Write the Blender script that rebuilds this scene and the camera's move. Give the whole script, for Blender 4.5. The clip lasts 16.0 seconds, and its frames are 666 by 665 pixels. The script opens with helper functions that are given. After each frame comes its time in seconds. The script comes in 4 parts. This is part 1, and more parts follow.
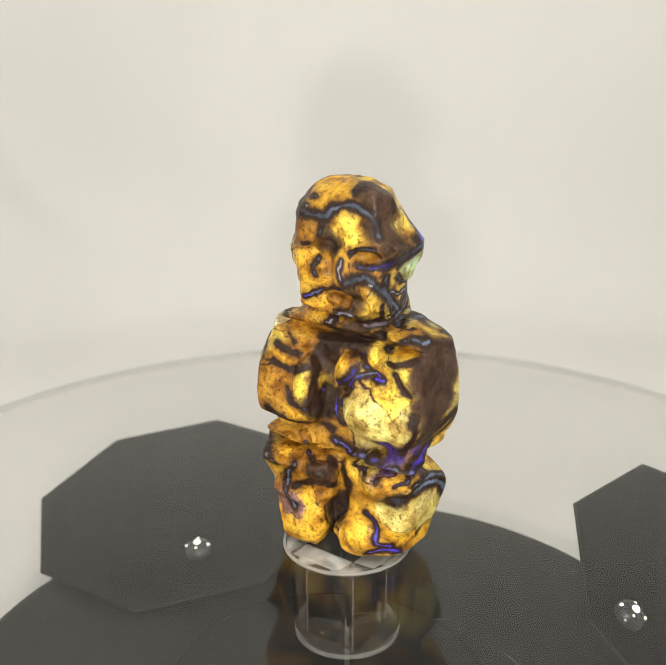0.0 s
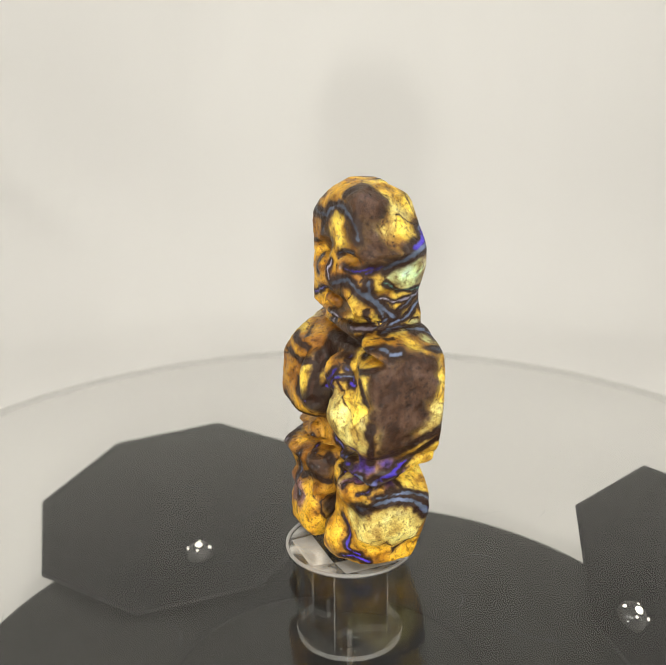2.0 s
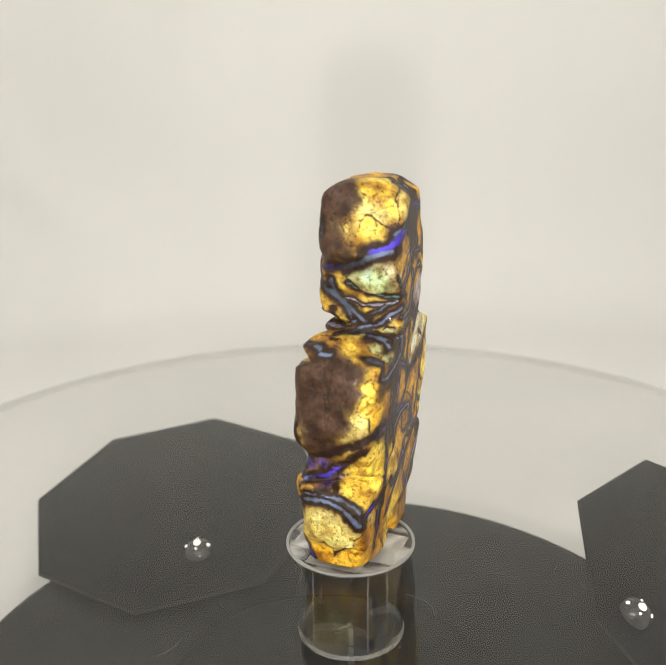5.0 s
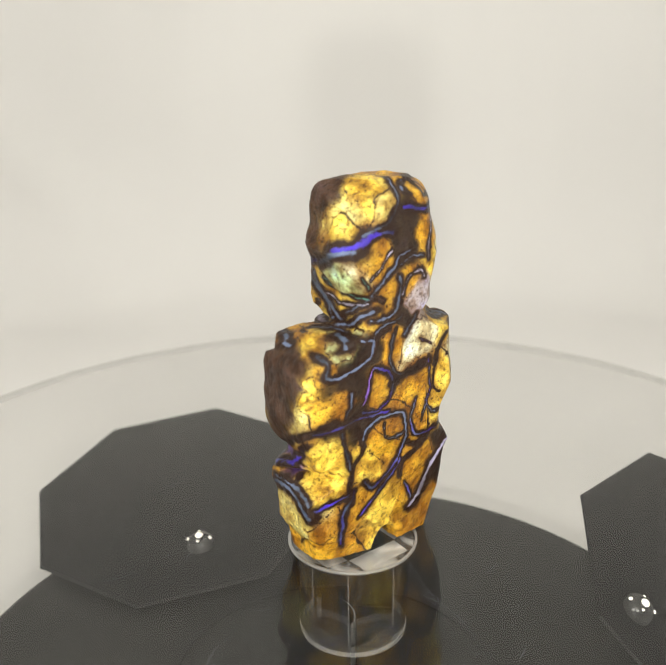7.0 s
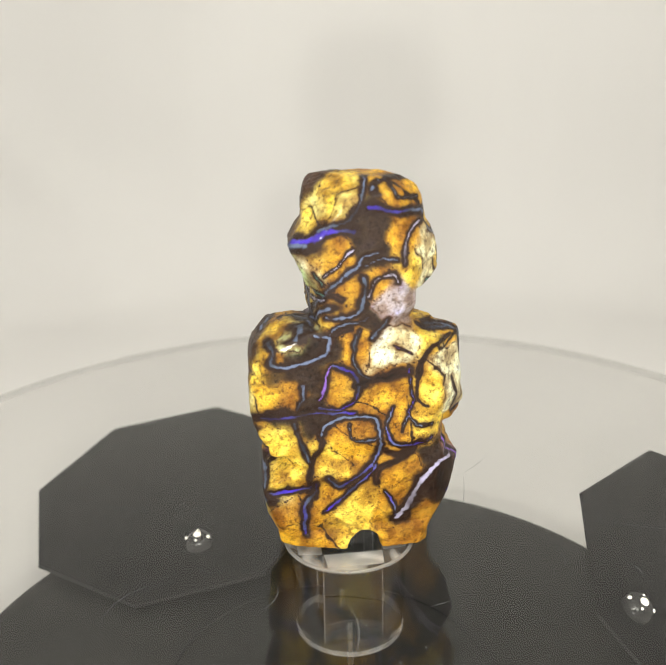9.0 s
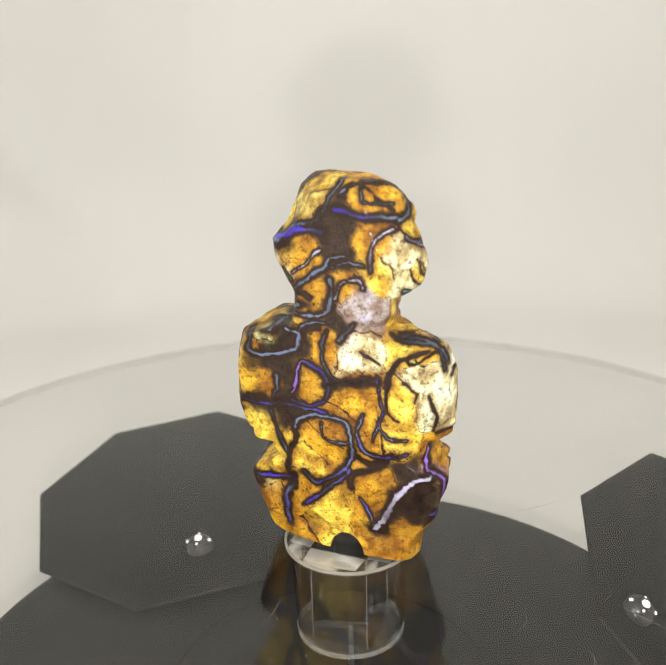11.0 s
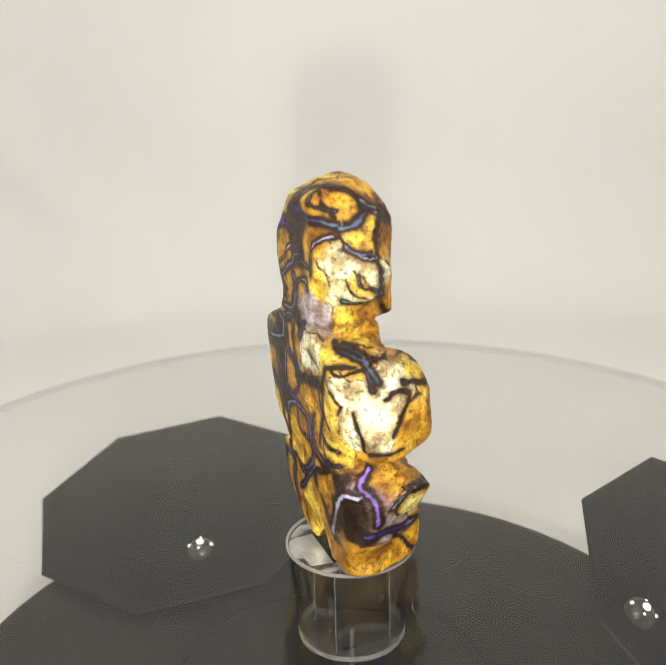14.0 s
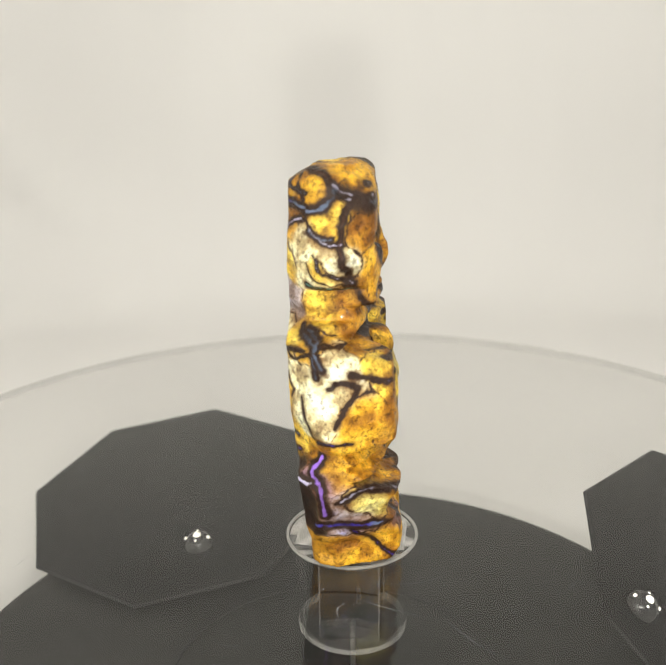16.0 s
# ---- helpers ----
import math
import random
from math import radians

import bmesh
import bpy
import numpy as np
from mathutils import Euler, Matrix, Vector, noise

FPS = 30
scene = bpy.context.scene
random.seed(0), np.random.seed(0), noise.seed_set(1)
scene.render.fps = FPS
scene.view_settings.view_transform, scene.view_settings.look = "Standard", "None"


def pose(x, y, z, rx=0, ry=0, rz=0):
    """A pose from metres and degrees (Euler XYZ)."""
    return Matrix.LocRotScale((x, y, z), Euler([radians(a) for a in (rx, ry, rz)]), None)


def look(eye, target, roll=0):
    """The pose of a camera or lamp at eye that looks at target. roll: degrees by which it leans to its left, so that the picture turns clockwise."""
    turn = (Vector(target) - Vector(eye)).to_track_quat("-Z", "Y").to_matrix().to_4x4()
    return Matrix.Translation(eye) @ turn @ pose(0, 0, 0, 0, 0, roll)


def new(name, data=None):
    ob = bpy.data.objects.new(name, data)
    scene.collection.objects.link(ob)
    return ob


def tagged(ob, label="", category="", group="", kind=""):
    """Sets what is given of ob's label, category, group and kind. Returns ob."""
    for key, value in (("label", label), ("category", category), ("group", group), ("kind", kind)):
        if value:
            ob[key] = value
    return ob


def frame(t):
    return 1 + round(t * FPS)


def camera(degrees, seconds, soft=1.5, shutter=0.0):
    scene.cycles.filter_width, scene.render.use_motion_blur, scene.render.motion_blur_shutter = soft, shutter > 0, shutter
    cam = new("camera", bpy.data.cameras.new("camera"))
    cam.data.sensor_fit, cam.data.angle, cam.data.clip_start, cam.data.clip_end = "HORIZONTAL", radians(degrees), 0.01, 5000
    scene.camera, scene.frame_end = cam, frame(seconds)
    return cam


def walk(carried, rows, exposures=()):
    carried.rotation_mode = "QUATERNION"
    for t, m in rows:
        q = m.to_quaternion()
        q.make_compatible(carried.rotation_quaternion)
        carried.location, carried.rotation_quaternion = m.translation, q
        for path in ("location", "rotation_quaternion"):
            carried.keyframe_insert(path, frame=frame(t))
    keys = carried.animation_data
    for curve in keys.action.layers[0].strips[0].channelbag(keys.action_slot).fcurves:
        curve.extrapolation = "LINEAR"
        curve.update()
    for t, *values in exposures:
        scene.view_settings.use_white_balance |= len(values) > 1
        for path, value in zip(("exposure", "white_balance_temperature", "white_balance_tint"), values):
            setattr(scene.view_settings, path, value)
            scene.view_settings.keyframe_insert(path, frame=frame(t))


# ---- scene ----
# camera: a phone held before the turntable
cam = camera(37.9, 16.0, soft=0.9)
PATH = [
    (0, (-0.00199, -0.16922, 0.10086), (-0.00253, 0.02030, 0.03697), -0.37),
    (0.5, (-0.00208, -0.16924, 0.10063), (-0.00257, 0.02032, 0.03684), -0.42),
    (1, (-0.00279, -0.16948, 0.10052), (-0.00273, 0.02022, 0.03716), -0.42),
    (1.5, (-0.00277, -0.16954, 0.10061), (-0.00306, 0.02030, 0.03767), -0.47),
    (2, (-0.00301, -0.16934, 0.10037), (-0.00297, 0.02046, 0.03730), -0.43),
    (2.5, (-0.00341, -0.16921, 0.10034), (-0.00314, 0.02065, 0.03745), -0.44),
    (3, (-0.00377, -0.16871, 0.09995), (-0.00321, 0.02117, 0.03713), -0.45),
    (3.5, (-0.00388, -0.16793, 0.09972), (-0.00301, 0.02182, 0.03653), -0.47),
    (4, (-0.00389, -0.16806, 0.09943), (-0.00281, 0.02177, 0.03646), -0.56),
    (6.5, (-0.00522, -0.16377, 0.10364), (-0.00329, 0.02379, 0.03422), -0.53),
    (7, (-0.00431, -0.16378, 0.10367), (-0.00322, 0.02375, 0.03416), -0.68),
    (7.5, (-0.00310, -0.16308, 0.10316), (-0.00276, 0.02433, 0.03332), -0.78),
    (8, (-0.00285, -0.16282, 0.10289), (-0.00257, 0.02464, 0.03318), -0.87),
    (8.5, (-0.00174, -0.16281, 0.10316), (-0.00250, 0.02464, 0.03342), -1.07),
    (9, (-0.00136, -0.16291, 0.10283), (-0.00240, 0.02462, 0.03330), -1.12),
    (11.5, (-0.00041, -0.16349, 0.10175), (-0.00227, 0.02466, 0.03394), -1.35),
    (12, (0.00002, -0.16352, 0.10192), (-0.00218, 0.02464, 0.03416), -1.36),
    (12.5, (0.00006, -0.16367, 0.10174), (-0.00226, 0.02468, 0.03450), -1.41),
    (13, (0.00036, -0.16391, 0.10167), (-0.00224, 0.02442, 0.03441), -1.40),
    (13.5, (-0.00012, -0.16418, 0.10144), (-0.00254, 0.02433, 0.03465), -1.42),
    (14, (-0.00055, -0.16454, 0.10126), (-0.00269, 0.02409, 0.03483), -1.36),
    (14.5, (-0.00142, -0.16472, 0.10168), (-0.00317, 0.02385, 0.03505), -1.32),
    (15, (-0.00204, -0.16458, 0.10076), (-0.00342, 0.02408, 0.03439), -1.23),
    (15.5, (-0.00307, -0.16364, 0.09949), (-0.00306, 0.02500, 0.03304), -0.98),
    (16, (-0.00374, -0.16317, 0.09867), (-0.00302, 0.02545, 0.03216), -0.81),
]
cam.data.dof.use_dof, cam.data.dof.focus_distance, cam.data.dof.aperture_fstop = True, 0.183, 26.0
walk(cam, [(t, look(eye, at, roll)) for t, eye, at, roll in PATH])

SPIN0, SPIN = -29.5, -15.03  # degrees at the start, degrees a second


def spin_rows(x=0.0):
    return [(t, pose(x, 0, 0, 0, 0, SPIN0 + SPIN * t)) for t in range(0, 17, 2)]


# ---- world and light ----
world = bpy.data.worlds.new("tent_world")
scene.world = world
world.use_nodes = True
world.node_tree.nodes["Background"].inputs[0].default_value = (1.0, 0.97, 0.94, 1)
world.node_tree.nodes["Background"].inputs[1].default_value = 0.3
scene.view_settings.exposure = 0.0


def area_lamp(name, eye, at, sx, sy, watts, colour):
    data = bpy.data.lights.new(name, "AREA")
    data.shape, data.size, data.size_y, data.energy, data.color = "RECTANGLE", sx, sy, watts, colour
    ob = new(name, data)
    ob.matrix_world = look(eye, at)
    return ob


area_lamp("tent_light", (0.0, -0.36, 0.45), (0.0, 0.31, 0.42), 0.5, 0.2, 2.72, (0.99, 0.965, 0.885))
area_lamp("phone_light", (-0.004, -0.176, 0.068), (0.0, 0.0, 0.035), 0.010, 0.010, 0.28, (0.985, 0.96, 0.88))


# ---- materials ----
def material(name):
    m = bpy.data.materials.new(name)
    m.use_nodes = True
    nt = m.node_tree
    return m, nt.nodes, nt.links, nt.nodes["Principled BSDF"]


def noise_node(nodes, links, scale, detail=4.0, rough=0.5, coord="Object", stretch=None):
    tc = nodes.new("ShaderNodeTexCoord")
    n = nodes.new("ShaderNodeTexNoise")
    n.inputs["Scale"].default_value, n.inputs["Detail"].default_value, n.inputs["Roughness"].default_value = scale, detail, rough
    if stretch:
        mp = nodes.new("ShaderNodeMapping")
        mp.inputs["Scale"].default_value = stretch
        links.new(tc.outputs[coord], mp.inputs[0])
        links.new(mp.outputs[0], n.inputs["Vector"])
    else:
        links.new(tc.outputs[coord], n.inputs["Vector"])
    return n


def ramp(nodes, links, source, stops):
    r = nodes.new("ShaderNodeValToRGB")
    els = r.color_ramp.elements
    while len(els) < len(stops):
        els.new(0.5)
    for e, (p, c) in zip(els, stops):
        e.position, e.color = p, (*c, 1)
    links.new(source, r.inputs[0])
    return r


def mixed(nodes, links, fac, a, b, mode="MIX"):
    m = nodes.new("ShaderNodeMix")
    m.data_type, m.blend_type = "RGBA", mode
    for socket, v in ((m.inputs[0], fac), (m.inputs[6], a), (m.inputs[7], b)):
        if isinstance(v, bpy.types.NodeSocket):
            links.new(v, socket)
        elif isinstance(v, tuple):
            socket.default_value = (*v, 1)
        else:
            socket.default_value = v
    return m.outputs[2]


def calc(nodes, links, op, a, b=0.0):
    m = nodes.new("ShaderNodeMath")
    m.operation = op
    for socket, v in zip(m.inputs, (a, b)):
        if isinstance(v, bpy.types.NodeSocket):
            links.new(v, socket)
        else:
            socket.default_value = v
    return m.outputs[0]


def bumped(nodes, links, bsdf, height, strength, distance):
    b = nodes.new("ShaderNodeBump")
    b.inputs["Strength"].default_value, b.inputs["Distance"].default_value = strength, distance
    links.new(height, b.inputs["Height"])
    links.new(b.outputs[0], bsdf.inputs["Normal"])


def cloth_material():
    m, nodes, links, bsdf = material("white_cloth")
    n1 = noise_node(nodes, links, 5.0, 3.0, stretch=(1.6, 1.0, 0.35))
    c = ramp(nodes, links, n1.outputs[0], [(0.3, (0.74, 0.73, 0.715)), (0.7, (0.81, 0.80, 0.785))])
    links.new(c.outputs[0], bsdf.inputs["Base Color"])
    bsdf.inputs["Roughness"].default_value = 0.9
    n2 = noise_node(nodes, links, 900.0, 2.0)
    bumped(nodes, links, bsdf, n2.outputs[0], 0.06, 0.0005)
    return m


def dark_material(name, tint, rough, low=0.75, high=1.25, gloss=0.15):
    m, nodes, links, bsdf = material(name)
    n1 = noise_node(nodes, links, 40.0, 5.0)
    c = ramp(nodes, links, n1.outputs[0], [(0.3, tuple(v * low for v in tint)), (0.7, tuple(v * high for v in tint))])
    links.new(c.outputs[0], bsdf.inputs["Base Color"])
    bsdf.inputs["Roughness"].default_value = rough
    bsdf.inputs["Specular IOR Level"].default_value = gloss
    return m


def sheet_material(name, straight, slant, tint):
    """Clear acrylic sheet: lets light straight through, mirrors a little, more at a slant."""
    m = bpy.data.materials.new(name)
    m.use_nodes = True
    nodes, links = m.node_tree.nodes, m.node_tree.links
    nodes.clear()
    out = nodes.new("ShaderNodeOutputMaterial")
    lw = nodes.new("ShaderNodeLayerWeight")
    f = calc(nodes, links, "POWER", lw.outputs["Facing"], 5.0)
    f = calc(nodes, links, "MULTIPLY_ADD", f, slant)
    f.node.inputs[2].default_value = straight
    clear = nodes.new("ShaderNodeBsdfTransparent")
    clear.inputs[0].default_value = (*tint, 1)
    gloss = nodes.new("ShaderNodeBsdfGlossy")
    gloss.inputs["Roughness"].default_value = 0.01
    mix = nodes.new("ShaderNodeMixShader")
    links.new(f, mix.inputs[0])
    links.new(clear.outputs[0], mix.inputs[1])
    links.new(gloss.outputs[0], mix.inputs[2])
    links.new(mix.outputs[0], out.inputs[0])
    return m


def rim_material(name, alpha, light):
    m = bpy.data.materials.new(name)
    m.use_nodes = True
    nodes, links = m.node_tree.nodes, m.node_tree.links
    bsdf = nodes["Principled BSDF"]
    n = noise_node(nodes, links, 60.0, 3.0)
    c = ramp(nodes, links, n.outputs[0], [(0.3, (light * 0.75, light * 0.74, light * 0.72)), (0.7, (light, light * 0.99, light * 0.97))])
    links.new(c.outputs[0], bsdf.inputs["Base Color"])
    bsdf.inputs["Roughness"].default_value = 0.3
    bsdf.inputs["Alpha"].default_value = alpha
    return m


def patchy_material(name, low, high):
    """White film of patchy opacity that paints reflections into clear acrylic."""
    m = rim_material(name, 0.4, 0.95)
    nodes, links = m.node_tree.nodes, m.node_tree.links
    n = noise_node(nodes, links, 130.0, 1.5, 0.4, stretch=(1.0, 2.2, 1.0))
    a = ramp(nodes, links, n.outputs[0], [(0.40, (low, low, low)), (0.60, (high, high, high))])
    links.new(a.outputs[0], nodes["Principled BSDF"].inputs["Alpha"])
    return m


def metal_material(name, colour, rough):
    m, nodes, links, bsdf = material(name)
    bsdf.inputs["Base Color"].default_value = (*colour, 1)
    bsdf.inputs["Metallic"].default_value = 1.0
    n = noise_node(nodes, links, 300.0, 3.0)
    r = calc(nodes, links, "MULTIPLY_ADD", n.outputs[0], 0.12)
    r.node.inputs[2].default_value = rough
    links.new(r, bsdf.inputs["Roughness"])
    return m


def glow_material(name, colour, strength):
    m, nodes, links, bsdf = material(name)
    bsdf.inputs["Base Color"].default_value = (0.8, 0.8, 0.75, 1)
    bsdf.inputs["Emission Color"].default_value = (*colour, 1)
    bsdf.inputs["Emission Strength"].default_value = strength
    return m


def opal_material():
    """Boulder opal: ochre ironstone patches, dark brown seams, blue and violet opal in the seams."""
    m, nodes, links, bsdf = material("boulder_opal")
    patch = nodes.new("ShaderNodeAttribute")
    patch.attribute_name = "patch"
    seam = nodes.new("ShaderNodeAttribute")
    seam.attribute_name = "seam"
    fine = noise_node(nodes, links, 1100.0, 6.0, 0.65)
    mid = noise_node(nodes, links, 260.0, 4.0)
    wide = noise_node(nodes, links, 90.0, 3.0)
    # ochre with cloudy and grainy variation
    cloud = ramp(nodes, links, mid.outputs[0], [(0.30, (0.24, 0.14, 0.08)), (0.42, (0.62, 0.50, 0.36)), (0.50, (1.0, 0.98, 0.9)), (0.58, (1.12, 1.2, 1.3)), (0.72, (1.3, 1.5, 2.4))])
    body = mixed(nodes, links, 0.9, patch.outputs["Color"], cloud.outputs[0], "MULTIPLY")
    grain = ramp(nodes, links, fine.outputs[0], [(0.37, (0.16, 0.10, 0.06)), (0.475, (1.0, 1.0, 1.0)), (0.6, (1.1, 1.1, 1.1)), (0.7, (1.35, 1.4, 1.5))])
    body = mixed(nodes, links, 0.75, body, grain.outputs[0], "MULTIPLY")
    speck = noise_node(nodes, links, 3800.0, 3.0, 0.7)
    dots = ramp(nodes, links, speck.outputs[0], [(0.33, (0.25, 0.17, 0.10)), (0.43, (0.95, 0.94, 0.9)), (0.58, (1.05, 1.05, 1.05)), (0.68, (1.6, 1.6, 1.6))])
    body = mixed(nodes, links, 0.8, body, dots.outputs[0], "MULTIPLY")
    # distance from the seam in seam widths, roughened
    d = calc(nodes, links, "MULTIPLY_ADD", fine.outputs[0], 0.7)
    links.new(seam.outputs["Fac"], d.node.inputs[2])
    d = calc(nodes, links, "SUBTRACT", d, 0.35)
    d3 = calc(nodes, links, "MULTIPLY", d, 0.2)
    halo = calc(nodes, links, "MULTIPLY_ADD", wide.outputs[0], 0.5)
    halo.node.inputs[2].default_value = -0.25
    rust = ramp(nodes, links, calc(nodes, links, "SUBTRACT", d3, halo), [(0.18, (0.97, 0.97, 0.97)), (0.34, (0.62, 0.62, 0.62)), (0.85, (0, 0, 0))])
    body = mixed(nodes, links, rust.outputs[0], body, (0.15, 0.056, 0.009), "DARKEN")
    dark = ramp(nodes, links, d3, [(0.20, (1, 1, 1)), (0.36, (0, 0, 0))])
    body = mixed(nodes, links, dark.outputs[0], body, (0.026, 0.011, 0.006))
    opal = nodes.new("ShaderNodeAttribute")
    opal.attribute_name = "core"
    flash = ramp(nodes, links, noise_node(nodes, links, 160.0, 2.0).outputs[0], [(0.34, (0.3, 0.25, 0.25)), (0.5, (1, 1, 1)), (0.66, (1.9, 1.9, 2.1))])
    glow = mixed(nodes, links, 1.0, opal.outputs["Color"], flash.outputs[0], "MULTIPLY")
    core = ramp(nodes, links, d3, [(0.045, (1, 1, 1)), (0.095, (0, 0, 0))])
    body = mixed(nodes, links, core.outputs[0], body, glow)
    links.new(body, bsdf.inputs["Base Color"])
    r = calc(nodes, links, "MULTIPLY_ADD", fine.outputs[0], 0.35)
    r.node.inputs[2].default_value = 0.26
    links.new(r, bsdf.inputs["Roughness"])
    bsdf.inputs["Coat Weight"].default_value = 0.10
    bsdf.inputs["Specular IOR Level"].default_value = 0.32
    bsdf.inputs["Coat Roughness"].default_value = 0.12
    relief = calc(nodes, links, "MULTIPLY_ADD", mid.outputs[0], 1.5)
    sand = calc(nodes, links, "MULTIPLY_ADD", speck.outputs[0], 0.35)
    links.new(fine.outputs[0], sand.node.inputs[2])
    links.new(sand, relief.node.inputs[2])
    bumped(nodes, links, bsdf, relief, 0.6, 0.0005)
    return m


CLOTH = cloth_material()
DARK = dark_material("black_base_plastic", (0.020, 0.020, 0.019), 0.5)
RING = dark_material("black_groove_plastic", (0.018, 0.018, 0.018), 0.5)
PLATE_DARK = dark_material("dark_plate_rim", (0.010, 0.010, 0.0105), 0.45)
PLATE_FACE = dark_material("dark_plate_face", (0.005, 0.005, 0.0055), 0.4)
SHEET = sheet_material("clear_acrylic_sheet", 0.028, 0.9, (0.955, 0.955, 0.95))
HUB_GLASS = sheet_material("clear_hub_acrylic", 0.09, 0.9, (0.93, 0.93, 0.925))
# translucent whites that paint gleams and reflections into the clear hub
LIP_GLEAM = rim_material("painted_lip_gleam", 0.6, 0.75)
EDGE_GLEAM = rim_material("painted_edge_gleam", 0.27, 0.9)
FOOT_HAZE = rim_material("painted_foot_haze", 0.10, 0.85)
STRIP_GLEAM = patchy_material("painted_strip_gleam", 0.45, 0.95)
PATCHY = patchy_material("painted_top_gleam", 0.08, 0.7)
SOCKET = sheet_material("mirroring_acrylic", 0.72, 0.2, (0.85, 0.85, 0.85))
CHROME = metal_material("chrome", (0.85, 0.84, 0.82), 0.08)
STEEL = metal_material("steel", (0.92, 0.91, 0.88), 0.35)
OPAL = opal_material()
DOME = dark_material("dark_glass_dome", (0.03, 0.03, 0.03), 0.12, gloss=0.6)
# glowing colour for the glints painted onto the domes
DOME_GLINT = glow_material("painted_glint_dot", (1.0, 0.95, 0.82), 1.2)
FRONT_DARK = dark_material("dark_front_panel", (0.05, 0.048, 0.045), 0.9)
RIM = rim_material("sawn_acrylic_edge", 0.13, 0.6)
SCRATCH = dark_material("scratch_white", (0.30, 0.31, 0.32), 0.8)


# ---- mesh helpers ----
def mesh_of(bm, name, mat, smooth=True):
    me = bpy.data.meshes.new(name)
    bm.to_mesh(me)
    bm.free()
    me.materials.append(mat)
    if smooth:
        me.shade_smooth()
    return me


def part(name, bm, mat, parent=None, label="", smooth=False):
    ob = new(name, mesh_of(bm, name, mat, smooth))
    ob.parent = parent
    if label:
        tagged(ob, label)
    return ob


def lathe(profile, steps=96, closed=False, turn=0.0):
    """A body of revolution from (radius, height) pairs, from top to bottom."""
    bm = bmesh.new()
    rings = []
    for r, z in profile:
        if r < 1e-6:
            rings.append([bm.verts.new((0, 0, z))])
        else:
            rings.append([bm.verts.new((r * math.cos(turn + 2 * math.pi * k / steps), r * math.sin(turn + 2 * math.pi * k / steps), z)) for k in range(steps)])
    pairs = list(zip(rings, rings[1:]))
    if closed:
        pairs.append((rings[-1], rings[0]))
    for a, b in pairs:
        for k in range(steps):
            q = (k + 1) % steps
            if len(a) == 1:
                bm.faces.new((a[0], b[k], b[q]))
            elif len(b) == 1:
                bm.faces.new((a[k], b[0], a[q]))
            else:
                bm.faces.new((a[k], b[k], b[q], a[q]))
    bmesh.ops.recalc_face_normals(bm, faces=bm.faces)
    return bm


# ---- the tent: cloth sweep, sides, ceiling, and an added dark front panel ----
FLOOR = -0.045


def sweep_cloth():
    bm = bmesh.new()
    line = [(-0.45, FLOOR), (-0.2, FLOOR), (0.05, FLOOR)]
    line += [(0.05 + 0.19 * k / 12, FLOOR) for k in range(1, 13)]
    for k in range(1, 13):
        a = math.pi / 2 * k / 12
        line.append((0.24 + 0.07 * math.sin(a), FLOOR + 0.07 * (1 - math.cos(a))))
    line += [(0.31, FLOOR + 0.07 + 0.53 * k / 30) for k in range(1, 31)]
    n = 90
    grid = []
    for y, z in line:
        row = []
        for i in range(n + 1):
            x = -0.38 + 0.76 * i / n
            fold = 0.0
            if y > 0.2:
                up = min(1.0, (z - FLOOR) / 0.15)
                crease = (x + 0.167) * 0.644 + (z - 0.03) * 0.765
                along = math.exp(-(((x + 0.14) / 0.06) ** 2))
                fold = up * (0.010 * math.tanh((x + 0.067) / 0.012) * min(1.0, max(0.0, (z - 0.0) / 0.1)) - 0.016 * math.exp(-((crease / 0.012) ** 2)) * along)
                fold += up * (0.011 * noise.noise((x * 9.0, 0.7, z * 1.6)) + 0.002 * noise.noise((x * 26.0, 3.1, z * 2.5)))
            row.append(bm.verts.new((x, y + fold, z + (0.0012 * noise.noise((x * 14, y * 14, 0)) if y < 0.24 else 0))))
        grid.append(row)
    for a, b in zip(grid, grid[1:]):
        for i in range(n):
            bm.faces.new((a[i], a[i + 1], b[i + 1], b[i]))
    ob = part("backdrop", bm, CLOTH, None, "", True)
    ob.modifiers.new("thickness", "SOLIDIFY").thickness = -0.001
    return tagged(ob, "white cloth sweep rising behind the turntable with soft folds", "backdrop", kind="structure")


def panel(name, x0, x1, y0, y1, z0, z1, label, mat=CLOTH):
    bm = bmesh.new()
    bmesh.ops.create_cube(bm, size=1)
    bmesh.ops.scale(bm, vec=(x1 - x0, y1 - y0, z1 - z0), verts=bm.verts)
    bmesh.ops.translate(bm, vec=((x0 + x1) / 2, (y0 + y1) / 2, (z0 + z1) / 2), verts=bm.verts)
    return tagged(part(name, bm, mat), label, name.split("_")[0], kind="structure")


sweep_cloth()
panel("wall_west", -0.385, -0.381, -0.46, 0.33, FLOOR - 0.01, 0.556, "white cloth side of the photo tent")
panel("wall_east", 0.381, 0.385, -0.46, 0.33, FLOOR - 0.01, 0.556, "white cloth side of the photo tent")
panel("ceiling", -0.385, 0.385, -0.46, 0.33, 0.557, 0.561, "white cloth top of the photo tent")
# unseen panel, added and coloured dark so the hub mirrors no bright front
panel("wall_south", -0.38, 0.38, -0.464, -0.46, FLOOR - 0.01, 0.556, "unseen dark panel added to stand for the unlit front", FRONT_DARK)


# ---- turntable: black base, clear disc on a clear hub ----
HUB_TOP, HUB_LOW = 0.0006, -0.0206
# one face of the socket points south at 3.5 s
SOCKET_TURN = -math.radians(SPIN0 + SPIN * 3.5)


